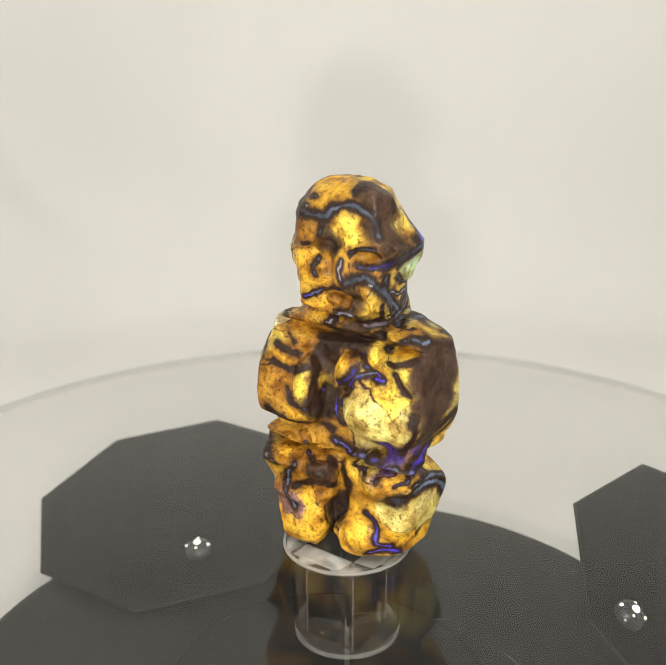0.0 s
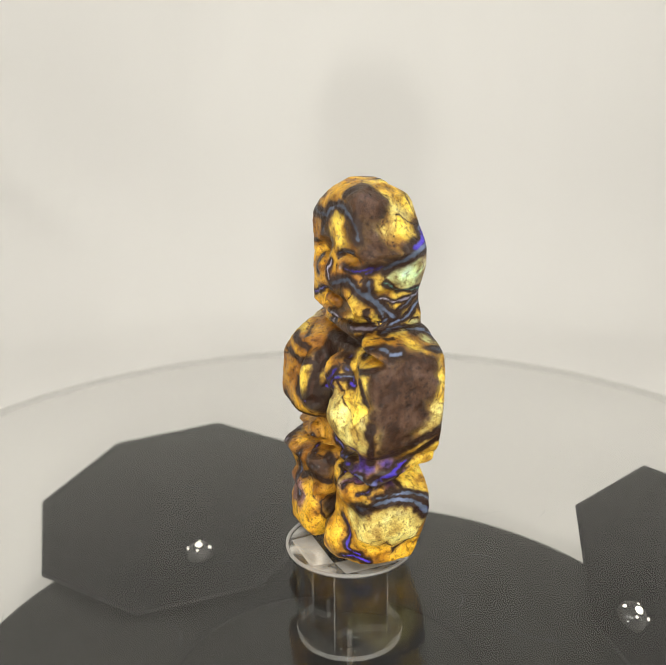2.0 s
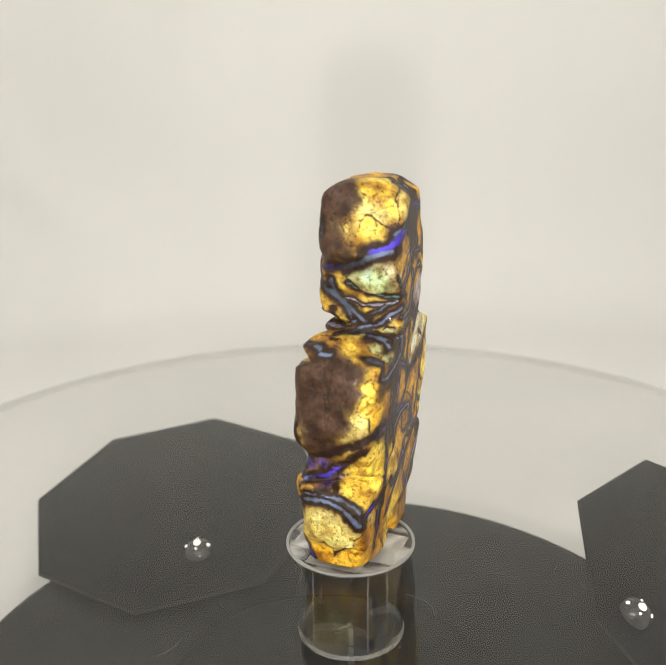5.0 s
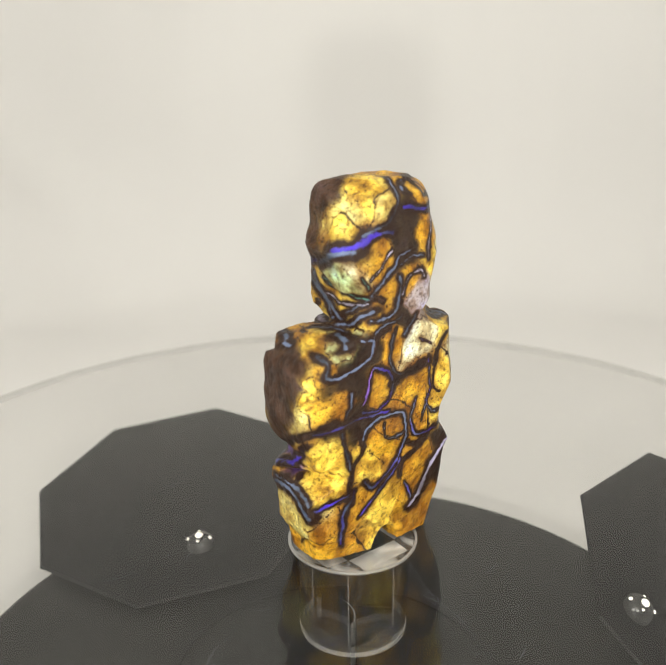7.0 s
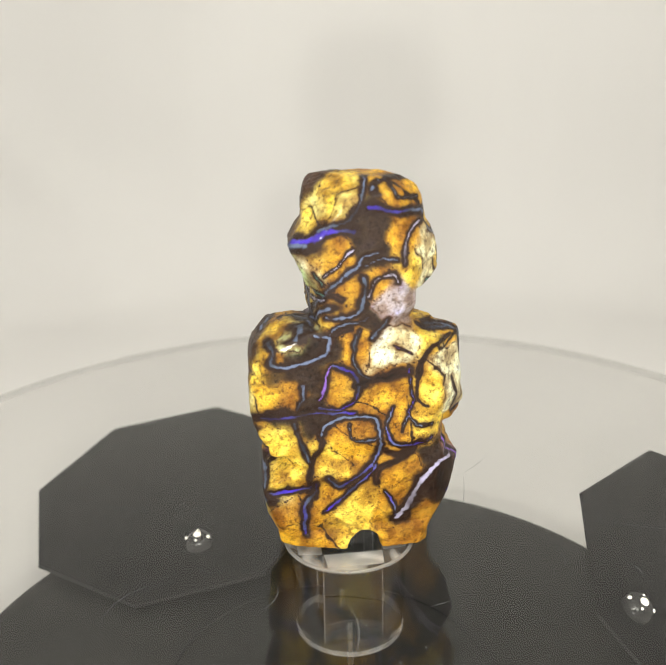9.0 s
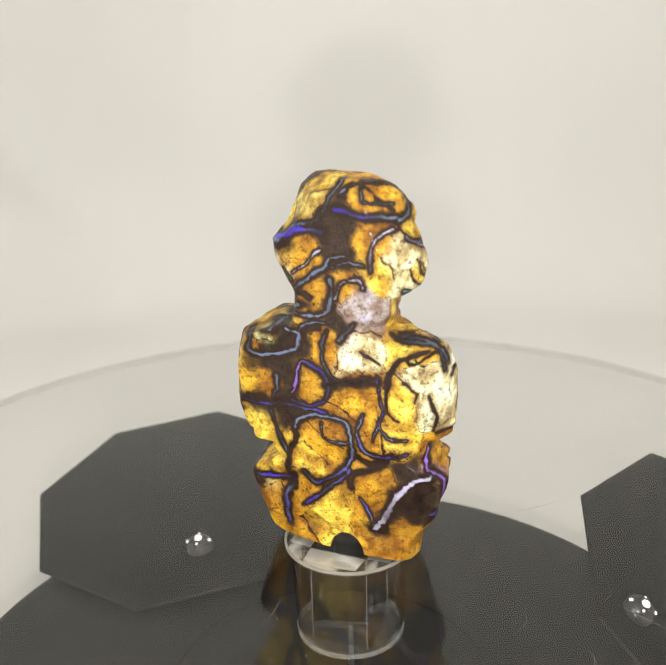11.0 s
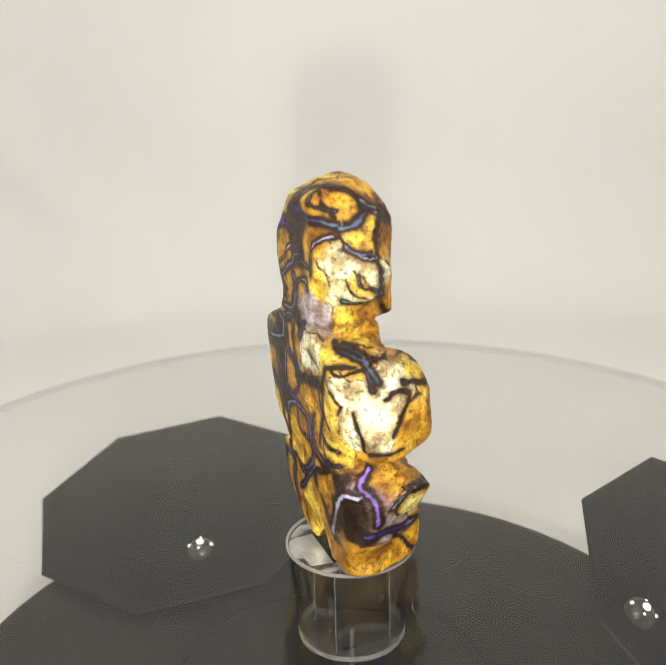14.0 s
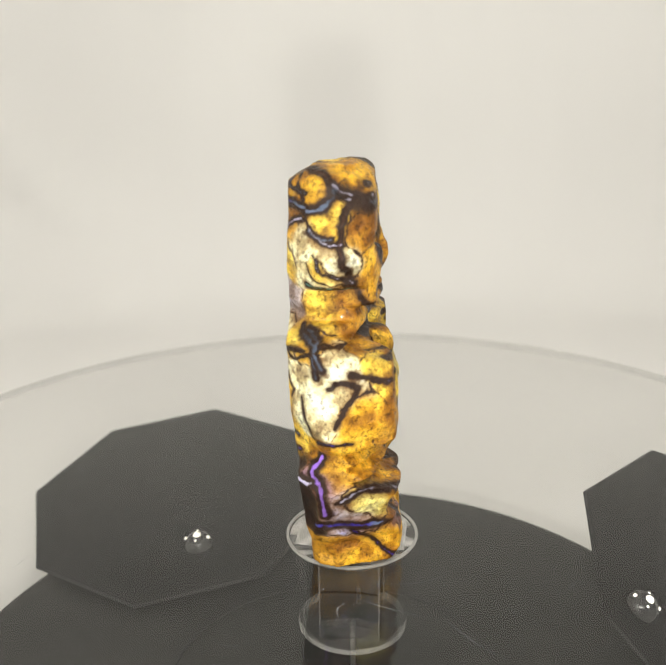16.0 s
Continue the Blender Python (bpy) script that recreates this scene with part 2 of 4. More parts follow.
def turntable_base():
    thing = tagged(new("turntable"), "round matt black turntable standing on white cloth", "turntable")
    thing.location = (-0.004, -0.004, FLOOR)
    top = -0.031 - FLOOR
    part("housing", lathe([(0, top), (0.0775, top), (0.0786, top - 0.0004), (0.079, top - 0.0015), (0.079, 0.001), (0.078, 0), (0, 0)], 160), DARK, thing)
    groove = part("groove", lathe([(0.0325, top + 0.0003), (0.0345, top + 0.0003), (0.0347, top - 0.0005), (0.0323, top - 0.0005)], 120, True), RING, thing, "dark ring groove")
    return thing


def hub_mesh():
    """Clear tapering cylinder with a thin flange."""
    low, r0, r1, r2 = HUB_LOW, 0.0126, 0.0114, 0.0106
    return lathe([(r0 - 0.0002, 0), (r0, -0.0002), (r0, -0.0006), (r0 - 0.0002, -0.0008), (r1 + 0.0003, -0.0009), (r1, -0.0013), (r2, low + 0.0006), (r2 - 0.0005, low)], 128)


def square_tube(s, z0, z1):
    bm = bmesh.new()
    rings = [[bm.verts.new((s * x, s * y, z)) for x, y in ((-1, -1), (1, -1), (1, 1), (-1, 1))] for z in (z0, z1)]
    for k in range(4):
        bm.faces.new((rings[0][k], rings[0][(k + 1) % 4], rings[1][(k + 1) % 4], rings[1][k]))
    return bm


def holed_plate(r, s, z):
    """Round plate with a square hole."""
    bm = bmesh.new()
    outer, inner = [], []
    for k in range(96):
        t = 2 * math.pi * k / 96
        c, n = math.cos(t), math.sin(t)
        m = s / max(abs(c), abs(n))
        outer.append(bm.verts.new((r * c, r * n, z)))
        inner.append(bm.verts.new((m * c, m * n, z)))
    for k in range(96):
        q = (k + 1) % 96
        bm.faces.new((outer[k], outer[q], inner[q], inner[k]))
    return bm


def turntable_disc():
    thing = tagged(new("turntable_disc"), "clear scratched acrylic turntable disc on a clear hub", "turntable disc")
    R = 0.1125
    disc = part("disc", lathe([(0, 0.0014), (R - 0.0003, 0.0014), (R, 0.0012), (R, 0.0009), (R - 0.0003, 0.0007), (0, 0.0007)], 200), SHEET, thing, "clear acrylic sheet")
    rim = part("rim", lathe([(R + 0.0001, 0.0013), (R + 0.0005, 0.0012), (R + 0.0005, -0.0006), (R + 0.0001, -0.0007)], 200, True), RIM, thing, "milky sawn edge")
    hub = part("hub", hub_mesh(), HUB_GLASS, thing, "clear acrylic hub with a square socket", True)
    hub.location.z = HUB_TOP
    # pale ring painted in for the gleam round the lip
    part("lip", lathe([(0.0121, 0.00002), (0.0126, 0.00002), (0.0126, -0.0004), (0.0121, -0.0004)], 128, True), LIP_GLEAM, hub, "pale ring painted for the gleam of the lip")
    # whitish patches painted in for reflections seen through the clear top
    part("cap", holed_plate(0.0119, 0.0058, -0.0005), PATCHY, hub, "patchy pale plate painted for reflections in the clear top").rotation_euler.z = SOCKET_TURN
    socket = part("socket", square_tube(0.0057, -0.0003, HUB_LOW), SOCKET, hub, "square socket")
    socket.rotation_euler.z = SOCKET_TURN
    for k in range(4):
        a = SOCKET_TURN + k * math.pi / 2
        # pale strip painted in for the bright reflection over each socket wall
        strip = bmesh.new()
        strip.faces.new([strip.verts.new(v) for v in ((-0.0056, -0.0058, -0.0004), (0.0056, -0.0058, -0.0004), (0.0052, -0.0103, -0.0003), (-0.0052, -0.0103, -0.0003))])
        facet = part("facet", strip, STRIP_GLEAM, hub, "pale strip painted for the reflection over the socket")
        facet.rotation_euler.z = a
        # thin pale rod painted in for the bright line at a socket corner
        edge = part("socket_edge", lathe([(0.00013, -0.0006), (0.00013, HUB_LOW)], 8), EDGE_GLEAM, hub)
        edge.location = (0.00806 * math.cos(a + math.pi / 4), 0.00806 * math.sin(a + math.pi / 4), 0)
    # faint whitish plate painted in for the light within the foot
    part("foot_ring", holed_plate(0.0103, 0.0058, HUB_LOW + 0.0002), FOOT_HAZE, hub, "faint pale plate painted for light in the underside")
    # ring coloured pale to draw the bright crescent at the foot
    part("foot_edge", lathe([(0.0100, HUB_LOW - 0.0001), (0.01065, HUB_LOW + 0.0002), (0.01072, HUB_LOW + 0.0012), (0.0105, HUB_LOW + 0.0012)], 128, True), EDGE_GLEAM, hub, "pale ring painted for the gleam of the foot edge")
    part("spindle", lathe([(0, -0.0203), (0.0005, -0.0203), (0.0005, -0.0308), (0, -0.0308)], 16), STEEL, thing, "thin bright steel spindle", True)
    return thing


def scratches(thing):
    """Fine scratches and hairs on the disc, each a thin sliver."""
    rnd = random.Random(11)
    for k in range(44):
        a, r = rnd.uniform(0, 2 * math.pi), rnd.uniform(0.022, 0.098)
        x, y, h = r * math.cos(a), r * math.sin(a), rnd.uniform(0, 2 * math.pi)
        length, bend, w = rnd.choice((0.004, 0.006, 0.010, 0.016)), rnd.uniform(-0.25, 0.25), rnd.uniform(0.00004, 0.00007)
        bm = bmesh.new()
        left, right = [], []
        for i in range(8):
            t = w * (1 - abs(i - 3.5) / 4)
            left.append(bm.verts.new((x - t * math.sin(h), y + t * math.cos(h), 0.00146)))
            right.append(bm.verts.new((x + t * math.sin(h), y - t * math.cos(h), 0.00146)))
            x, y, h = x + length / 7 * math.cos(h), y + length / 7 * math.sin(h), h + bend
        for i in range(7):
            bm.faces.new((left[i], right[i], right[i + 1], left[i + 1]))
        part("scratch", bm, SCRATCH, thing)
    bm = bmesh.new()
    for k in range(260):
        a, r, d = rnd.uniform(0, 2 * math.pi), 0.105 * math.sqrt(rnd.uniform(0.03, 1)), rnd.uniform(0.00004, 0.00013)
        bmesh.ops.create_icosphere(bm, subdivisions=1, radius=d, matrix=Matrix.Translation((r * math.cos(a), r * math.sin(a), 0.0014 + d * 0.5)))
    tagged(part("dust", bm, SCRATCH, thing, "pale dust specks"), kind="stuff")


turntable_base()
DISC = turntable_disc()
scratches(DISC)


# ---- the two dark octagonal plates under the disc ----
def octagon_plate(place, ax, ay, spin, radius, dome_at):
    thing = tagged(new("octagon_plate"), "dark octagonal plate with a glossy dome below the disc", "lamp head", "lamp heads round the base")
    m = Matrix.Translation(place) @ pose(0, 0, 0, ax, ay, 0) @ pose(0, 0, 0, 0, 0, spin)
    thing.matrix_world = m
    depth = 0.0025
    rim = lathe([(radius * 0.97, -0.0001), (radius * 0.99, 0), (radius, -0.0006), (radius * 0.93, -depth), (radius * 0.5, -depth - 0.001), (0, -depth - 0.001)], 8, False, math.pi / 8)
    part("housing", rim, PLATE_DARK, thing)
    face = lathe([(0, -0.0009), (radius * 0.80, -0.0006), (radius * 0.972, -0.0003)], 8, False, math.pi / 8)
    part("recess", face, PLATE_FACE, thing, "black recessed face")
    foot = m.inverted() @ Vector(dome_at)
    r = 0.0037
    dome = part("dome", lathe([(r * math.cos(a), r * 0.75 * math.sin(a)) for a in [math.pi / 2 * k / 10 for k in range(10, -1, -1)]], 32), DOME, thing, "glossy dark dome", True)
    dome.location = (foot.x, foot.y, -0.0009)
    # glowing dots added to stand for glints on the glossy dome
    for k, (dx, dy, size) in enumerate(((0.0, 0.0, 0.0009), (-0.0026, 0.0006, 0.0004), (0.0024, -0.0008, 0.0004), (-0.0006, -0.0016, 0.0003), (0.0004, 0.0018, 0.0003))):
        z = r * 0.75 * math.sqrt(max(0.0, 1 - (dx * dx + dy * dy) / (r * r)))
        glint = part("glint", lathe([(0, size * 0.6), (size * 0.7, size * 0.4), (size, 0), (size, -size)], 14), DOME_GLINT, dome, "small glowing dot added for a glint on the dome", True)
        glint.location = (dx, dy, z)
    return thing


PLATE_1 = octagon_plate((-0.0425, 0.0570, -0.0220), 9.6, -3.9, 13.9, 0.0392, (-0.0358, 0.0390, -0.0260))
PLATE_2 = octagon_plate((0.0817, 0.0080, -0.0220), 21, 25, 3.8, 0.0392, (0.0546, -0.0008, -0.0200))


# heights in millimetres at which the reach of each ground facet is given
LEVELS = (1.5, 4, 7, 10, 13, 16, 18.5, 20.5, 22.5, 25, 28, 32, 37, 41, 43.5, 45.5, 47.5, 50, 52.5, 55, 58, 61, 64, 67, 69.5, 71)
FACETS = []


def facet(bearing, *reach):
    """A face ground onto the stone: its bearing in degrees, and how far it stands from the axis at each height."""
    FACETS.append((bearing, reach))


facet(-162.7, 12.4, 12.4, 12.7, 14.7, 14.8, 16.5, 16.9, 18, 18.5, 17, 17.2, 18.2, 18.2, 18.6, 18.8, 14.3, 9.9, 8.9, 9.8, 13.5, 14.1, 13, 10.7, 11.8, 12.6, 11.6)
facet(-147, 14.3, 15.7, 14.9, 14.1, 17.2, 17.7, 18.3, 17.9, 15.7, 16.8, 19.3, 17.4, 16.5, 14.2, 13.7, 8.7, 8.6, 8.8, 9.1, 9.2, 10.5, 9.4, 9.2, 8.9, 7, 7.6)
facet(-125.4, 12.5, 13.5, 12.6, 11.9, 14.9, 14.1, 16.1, 15, 8, 12.8, 14.9, 14.9, 14.9, 15.2, 14.3, 10.5, 7.8, 7.5, 7.4, 7.3, 7.2, 7.3, 7.7, 8, 5.5, 4.9)
facet(-123.9, 12.1, 13, 12.7, 12.5, 13, 15.8, 16.7, 15.5, 9.7, 6.7, 15, 15.2, 14.3, 15.8, 10.5, 5.5, 7.8, 7.9, 9.8, 9.2, 8, 8.1, 9.1, 10.4, 7.1, 2.4)
facet(-101.1, 9.9, 10.4, 9.5, 8.3, 9.8, 11.8, 8.9, 1.5, 9.6, 9.6, 11, 9.2, 8.9, 7.8, -0.2, 3.4, 5.3, 4.9, 4.8, 5.1, 4.8, 4.9, 5, 5.9, 4.4, 2)
facet(-97.2, 7.4, 9, 9.1, 9.1, 6.4, 7, 9.4, 8.8, 8.7, 8, 8.1, 8.1, 7.8, 7.5, 7.4, 7.3, 8.1, 4.6, 4.6, 5.4, 4.6, 4.3, 4.1, 4, 3.7, 3.4)
facet(-43, 12.1, 12.2, 12.6, 14.5, 14.3, 14.6, 16.2, 15.9, 12.3, 13.3, 15.7, 18.3, 17.5, 17, 16.6, 14.5, 4.5, 7.8, 7.6, 7.6, 7.7, 8.6, 8, 8, 8.6, 7.6)
facet(-11.6, 13.6, 13.6, 13.9, 15.8, 16.1, 16.5, 16.4, 16.3, 15.6, 15.3, 16.8, 18, 18, 17.9, 17.1, 15, 11.4, 7.6, 7.7, 8, 9, 10.6, 8.1, 7.9, 7.4, 6.8)
facet(23.6, 14.1, 16.2, 15.4, 16.5, 17.9, 19.2, 15.7, 11.9, 16.3, 20.6, 19.8, 20.3, 21.3, 21, 20.9, 14.7, 11.4, 11.3, 13.9, 13.9, 15.4, 16.3, 15.1, 10.8, 10, 8.5)
facet(26.8, 13.7, 15.2, 15.9, 17.1, 17.8, 19.1, 16, 16.1, 17.9, 19.6, 19.7, 19.9, 19.6, 19, 18.4, 16, 11.2, 10.2, 10.2, 11.3, 12.7, 13, 10.3, 8.3, 7.1, 4.7)
facet(46, 13.1, 13.9, 14.1, 16.7, 15.9, 17, 16, 15.5, 15.5, 19.7, 19.7, 18.5, 18.7, 19.7, 18.6, 15.3, 13.1, 14.7, 15.2, 16.7, 16.8, 17.2, 15.5, 13.4, 12.2, 10.8)
facet(63.6, 8.9, 9.7, 10.8, 12.8, 12.3, 14.3, 13, 13.1, 13.2, 14.1, 13.7, 14.3, 14.5, 15.6, 14.6, 15.6, 14.5, 11.7, 11.6, 12.5, 12.3, 12.2, 12, 12.4, 9.8, 6.4)
facet(76.9, 7.3, 7.7, 8.5, 8.7, 8.9, 8.9, 9.6, 9.8, 10.2, 10.5, 10.7, 11.2, 11.5, 11.7, 11.9, 11.5, 11.4, 12, 11.8, 11.1, 11.8, 12.2, 12.1, 11.5, 9.6, 6.9)
facet(84.3, 6.9, 6.9, 6.8, 7.8, 8, 8.5, 8.8, 8.7, 8.7, 9.5, 9.6, 9.7, 10.1, 10.2, 10.5, 10.6, 10.7, 10.5, 10.5, 10.7, 10.4, 10.4, 10.2, 10.3, 10.4, 9.1)
facet(128, 13, 13.6, 14.6, 15.4, 15.7, 16, 16.4, 17.6, 15.5, 15.1, 15.5, 17.4, 16.9, 16.5, 16.7, 13.1, 11.3, 12.9, 12.8, 13.4, 13.9, 13.6, 12.6, 12.3, 11.3, 9.7)
facet(158.7, 14.3, 14.3, 15.5, 17.6, 18.6, 19.3, 19.6, 17.2, 17, 16.9, 20.6, 19.7, 19.4, 19.1, 19.1, 19.6, 14.9, 12.1, 12.8, 15.2, 15.1, 14.6, 12.9, 12.4, 11.6, 9.9)


UNDERCUTS = [(-124, 10.2, 22.5, 24.3), (-101, 6.4, 22.2, 23.9), (-162, 16.9, 22.6, 25.4), (-43, 12.9, 22.2, 24.8), (25, 14.6, 20.6, 23.0), (-11.6, 15.3, 22.2, 25.2),
             (158.7, 16.9, 22.8, 25.8), (0, 7.9, 46.8, 53.5), (180, 9.4, 46.6, 52.2), (-124, 5.6, 45.0, 47.6), (-147, 9.0, 45.2, 47.8), (-101, 3.4, 45.4, 47.2)]


def statue_field(X, Y, Z):
    """Distance-like field of the carving in millimetres: below zero inside. x across, y to the back, z up."""
    height, Z = Z, (Z - 1.28) / 0.954

    def ball(c, r):
        k = np.sqrt(((X - c[0]) / r[0]) ** 2 + ((Y - c[1]) / r[1]) ** 2 + ((Z - c[2]) / r[2]) ** 2)
        return (k - 1) * min(r)

    def block(c, h, r, ry=0.0, rz=0.0):
        x, y, z = X - c[0], Y - c[1], Z - c[2]
        if rz:
            co, si = math.cos(radians(rz)), math.sin(radians(rz))
            x, y = co * x + si * y, co * y - si * x
        if ry:
            co, si = math.cos(radians(ry)), math.sin(radians(ry))
            x, z = co * x + si * z, co * z - si * x
        qx, qy, qz = abs(x) - h[0] + r, abs(y) - h[1] + r, abs(z) - h[2] + r
        out = np.sqrt(np.maximum(qx, 0) ** 2 + np.maximum(qy, 0) ** 2 + np.maximum(qz, 0) ** 2)
        return out + np.minimum(np.maximum(qx, np.maximum(qy, qz)), 0) - r

    def rod(a, b, r):
        a, b = np.array(a, float), np.array(b, float)
        d = b - a
        t = np.clip(((X - a[0]) * d[0] + (Y - a[1]) * d[1] + (Z - a[2]) * d[2]) / (d @ d), 0, 1)
        return np.sqrt((X - a[0] - t * d[0]) ** 2 + (Y - a[1] - t * d[1]) ** 2 + (Z - a[2] - t * d[2]) ** 2) - r

    def join(a, b, k=1.2):
        h = np.maximum(k - abs(a - b), 0) / k
        return np.minimum(a, b) - h * h * k / 4

    def cut(a, b, k=1.0):
        h = np.maximum(k - abs(a + b), 0) / k
        return np.maximum(a, -b) + h * h * k / 4

    # trunk and neck
    f = block((0, 4.5, 33), (12.5, 5.5, 14), 3)
    f = join(f, block((-1, 5, 48), (9.6, 4.6, 6), 2.5))
    # arms
    f = join(f, block((-14.0, 1.0, 35.3), (5.2, 7.4, 9.4), 3.4, 0, 9), 0.8)
    f = join(f, ball((-12.4, -1.6, 41.2), (5.0, 5.0, 4.6)), 1.0)
    f = join(f, block((13.7, 2.2, 35.8), (5.1, 7.4, 9.4), 3.0, 0, -11), 0.8)
    f = join(f, rod((14.5, -2.5, 30.0), (6.0, -3.6, 31.0), 4.2), 1.5)
    f = join(f, ball((9.0, -3.0, 32.0), (7.0, 4.6, 7.0)), 1.5)
    f = join(f, ball((3.2, -3.6, 38.2), (3.6, 3.2, 3.6)), 0.8)
    f = join(f, ball((-6.6, -3.4, 33.0), (2.4, 3.6, 6.2)), 0.5)
    f = join(f, ball((-10.5, -3.5, 29.0), (4.5, 4.6, 3.4)), 1.0)
    f = cut(f, rod((10.8, -8.2, 42.5), (9.6, -8.6, 32.5), 2.2), 1.2)
    f = cut(f, rod((-9.3, -9.4, 39.0), (-9.0, -9.2, 31.0), 2.0), 1.2)
    f = cut(f, rod((-2.4, -6.0, 40.0), (-2.6, -6.2, 28.0), 1.6), 1.5)
    f = cut(f, ball((-3.0, -5.5, 41.5), (3.4, 4.2, 3.0)), 1.2)
    f = cut(f, rod((-4.0, -6.5, 30.0), (-1.5, -6.5, 25.5), 1.6), 1.0)
    f = cut(f, rod((6.8, -6.0, 41.5), (7.2, -7.0, 37.0), 1.3), 0.8)
    f = cut(f, rod((-0.8, -8.0, 35.0), (4.0, -8.6, 35.2), 1.1), 0.8)
    f = cut(f, rod((-13.5, -8.6, 38.2), (-8.0, -8.4, 37.0), 0.9), 0.8)
    f = cut(f, rod((-17.0, -7.0, 31.5), (-9.5, -8.6, 30.2), 0.8), 0.8)
    # hips, knees, shins, feet
    f = join(f, block((0, 3.8, 15), (12.5, 5.0, 13.5), 3), 1.5)
    f = join(f, block((-12.2, 0.8, 16.6), (5.4, 7.4, 6.4), 2.2, 10, 5), 0.8)
    f = join(f, ball((-12.6, -3.8, 19.6), (4.6, 4.6, 4.0)), 1.0)
    f = join(f, rod((-11.0, -4.6, 17.0), (-8.6, -4.6, 5.0), 3.6), 1.5)
    f = join(f, block((-7.8, -1.0, 5.2), (5.2, 6.6, 4.8), 2.4), 1.0)
    f = join(f, ball((-4.0, -3.6, 15.0), (3.0, 3.8, 5.6)), 1.2)
    f = join(f, block((11.8, 0.8, 17.6), (6.2, 7.0, 4.6), 1.8, -8), 0.8)
    f = join(f, ball((9.5, -4.2, 17.4), (4.2, 3.6, 3.6)), 0.8)
    f = join(f, block((9.2, 0.4, 8.0), (6.8, 6.2, 7.2), 1.6, -10), 0.6)
    f = join(f, ball((4.6, -4.6, 4.4), (4.8, 3.6, 3.8)), 1.2)
    f = join(f, ball((3.6, -2.0, 17.0), (3.4, 3.4, 5.0)), 1.0)
    f = cut(f, rod((0.3, -9.6, 1.0), (0.8, -7.6, 13.0), 2.6), 1.0)
    f = cut(f, ball((-0.6, 0, 0), (3.0, 14, 4.6)), 0.8)
    f = cut(f, rod((-15.0, -8.8, 13.2), (-6.0, -9.0, 12.0), 1.2), 1.2)
    f = cut(f, rod((5.0, -8.8, 13.6), (16.5, -7.2, 13.2), 1.0), 1.0)
    f = cut(f, rod((-6.8, -9.6, 19.0), (-6.0, -9.2, 8.0), 1.3), 1.2)
    # gap between arms and knees
    f = cut(f, rod((-22, -1, 24.6), (-15.5, -3, 25.0), 1.5), 1.2)
    f = cut(f, rod((22, -1, 25.0), (15.6, -2, 24.8), 1.6), 1.4)
    f = cut(f, rod((-16, -9.0, 24.6), (16, -9.4, 24.2), 2.0), 1.2)
    # head
    head = block((-1.2, 3.3, 60.6), (10.2, 6.8, 12.7), 2.0)
    head = np.maximum(head, -0.8 * X - 0.6 * Y - 9.2)
    head = cut(head, -(-0.69 * X + 0.72 * Z - 57.6), 2.2)
    head = cut(head, -(0.46 * X + 0.89 * Z - 68.4), 2.2)
    head = cut(head, -(0.64 * Y + 0.77 * Z - 61.0), 2.2)
    head = join(head, ball((8.0, 7.8, 61.8), (4.8, 4.8, 3.8)), 1.2)
    head = cut(head, ball((12.8, 4, 53.6), (3.4, 9, 2.6)), 1.5)
    head = join(head, ball((-11.4, 3.2, 57.0), (2.8, 5.6, 5.4)), 0.8)
    head = cut(head, ball((-14.5, 3, 48.0), (4.0, 10, 3.4)), 1.5)
    head = join(head, ball((2.0, -2.2, 64.4), (7.5, 2.0, 4.6)), 1.0)
    head = cut(head, ball((-4.6, -3.6, 60.6), (3.3, 2.8, 2.4)), 0.8)
    head = cut(head, ball((5.6, -3.6, 60.6), (3.2, 2.2, 1.9)), 0.8)
    head = join(head, ball((1.0, -3.6, 57.8), (1.5, 2.6, 4.6)), 0.6)
    head = join(head, ball((-4.2, -2.6, 55.8), (2.6, 1.9, 3.6)), 0.6)
    head = join(head, ball((6.0, -2.4, 54.8), (3.6, 1.9, 4.0)), 0.6)
    head = join(head, ball((1.0, -2.2, 49.0), (7.0, 2.8, 2.6)), 0.8)
    head = cut(head, ball((-0.4, -4.4, 52.2), (3.8, 3.0, 2.2)), 0.6)
    head = join(head, ball((-0.6, -2.2, 51.9), (2.2, 1.6, 1.2)), 0.3)
    head = cut(head, ball((5.0, -4.0, 51.4), (1.5, 2.4, 2.6)), 0.6)
    f = join(f, head, 0.6)
    # undercut below the chin
    f = cut(f, rod((-10, -6.2, 45.2), (11, -6.2, 45.4), 2.6), 0.8)
    f = cut(f, rod((11.5, -2, 48.4), (13, 8, 49.2), 2.4), 1.5)
    f = cut(f, rod((-12.8, -4, 48.0), (-14, 8, 48.0), 2.2), 1.5)
    # the bulk of the block behind the carved front, and the faces ground onto it
    f = f - 0.5
    hull = None
    for bearing, reach in FACETS:
        n = (math.cos(radians(bearing)), math.sin(radians(bearing)))
        side = n[0] * X + n[1] * Y - np.interp(height, LEVELS, reach) - 0.3
        hull = side if hull is None else cut(hull, -side, 0.5)
    hull = cut(hull, 72.0 - 0.008 * (X + 1) ** 2 - height, 1.5)
    bulk = cut(hull, Y + np.where(height > 48, 1.2 + 1.8 * np.clip((abs(X + 1) - 4) / 4, 0, 1), 2.5 + 3.8 * np.clip((abs(X) - 8) / 4, 0, 1)), 1.5)
    f = cut(join(f, bulk, 1.0), -hull, 1.0)
    # undercuts ground in between arms and knees, under the chin and round the neck
    for bearing, reach, low, high in UNDERCUTS:
        n = (math.cos(radians(bearing)), math.sin(radians(bearing)))
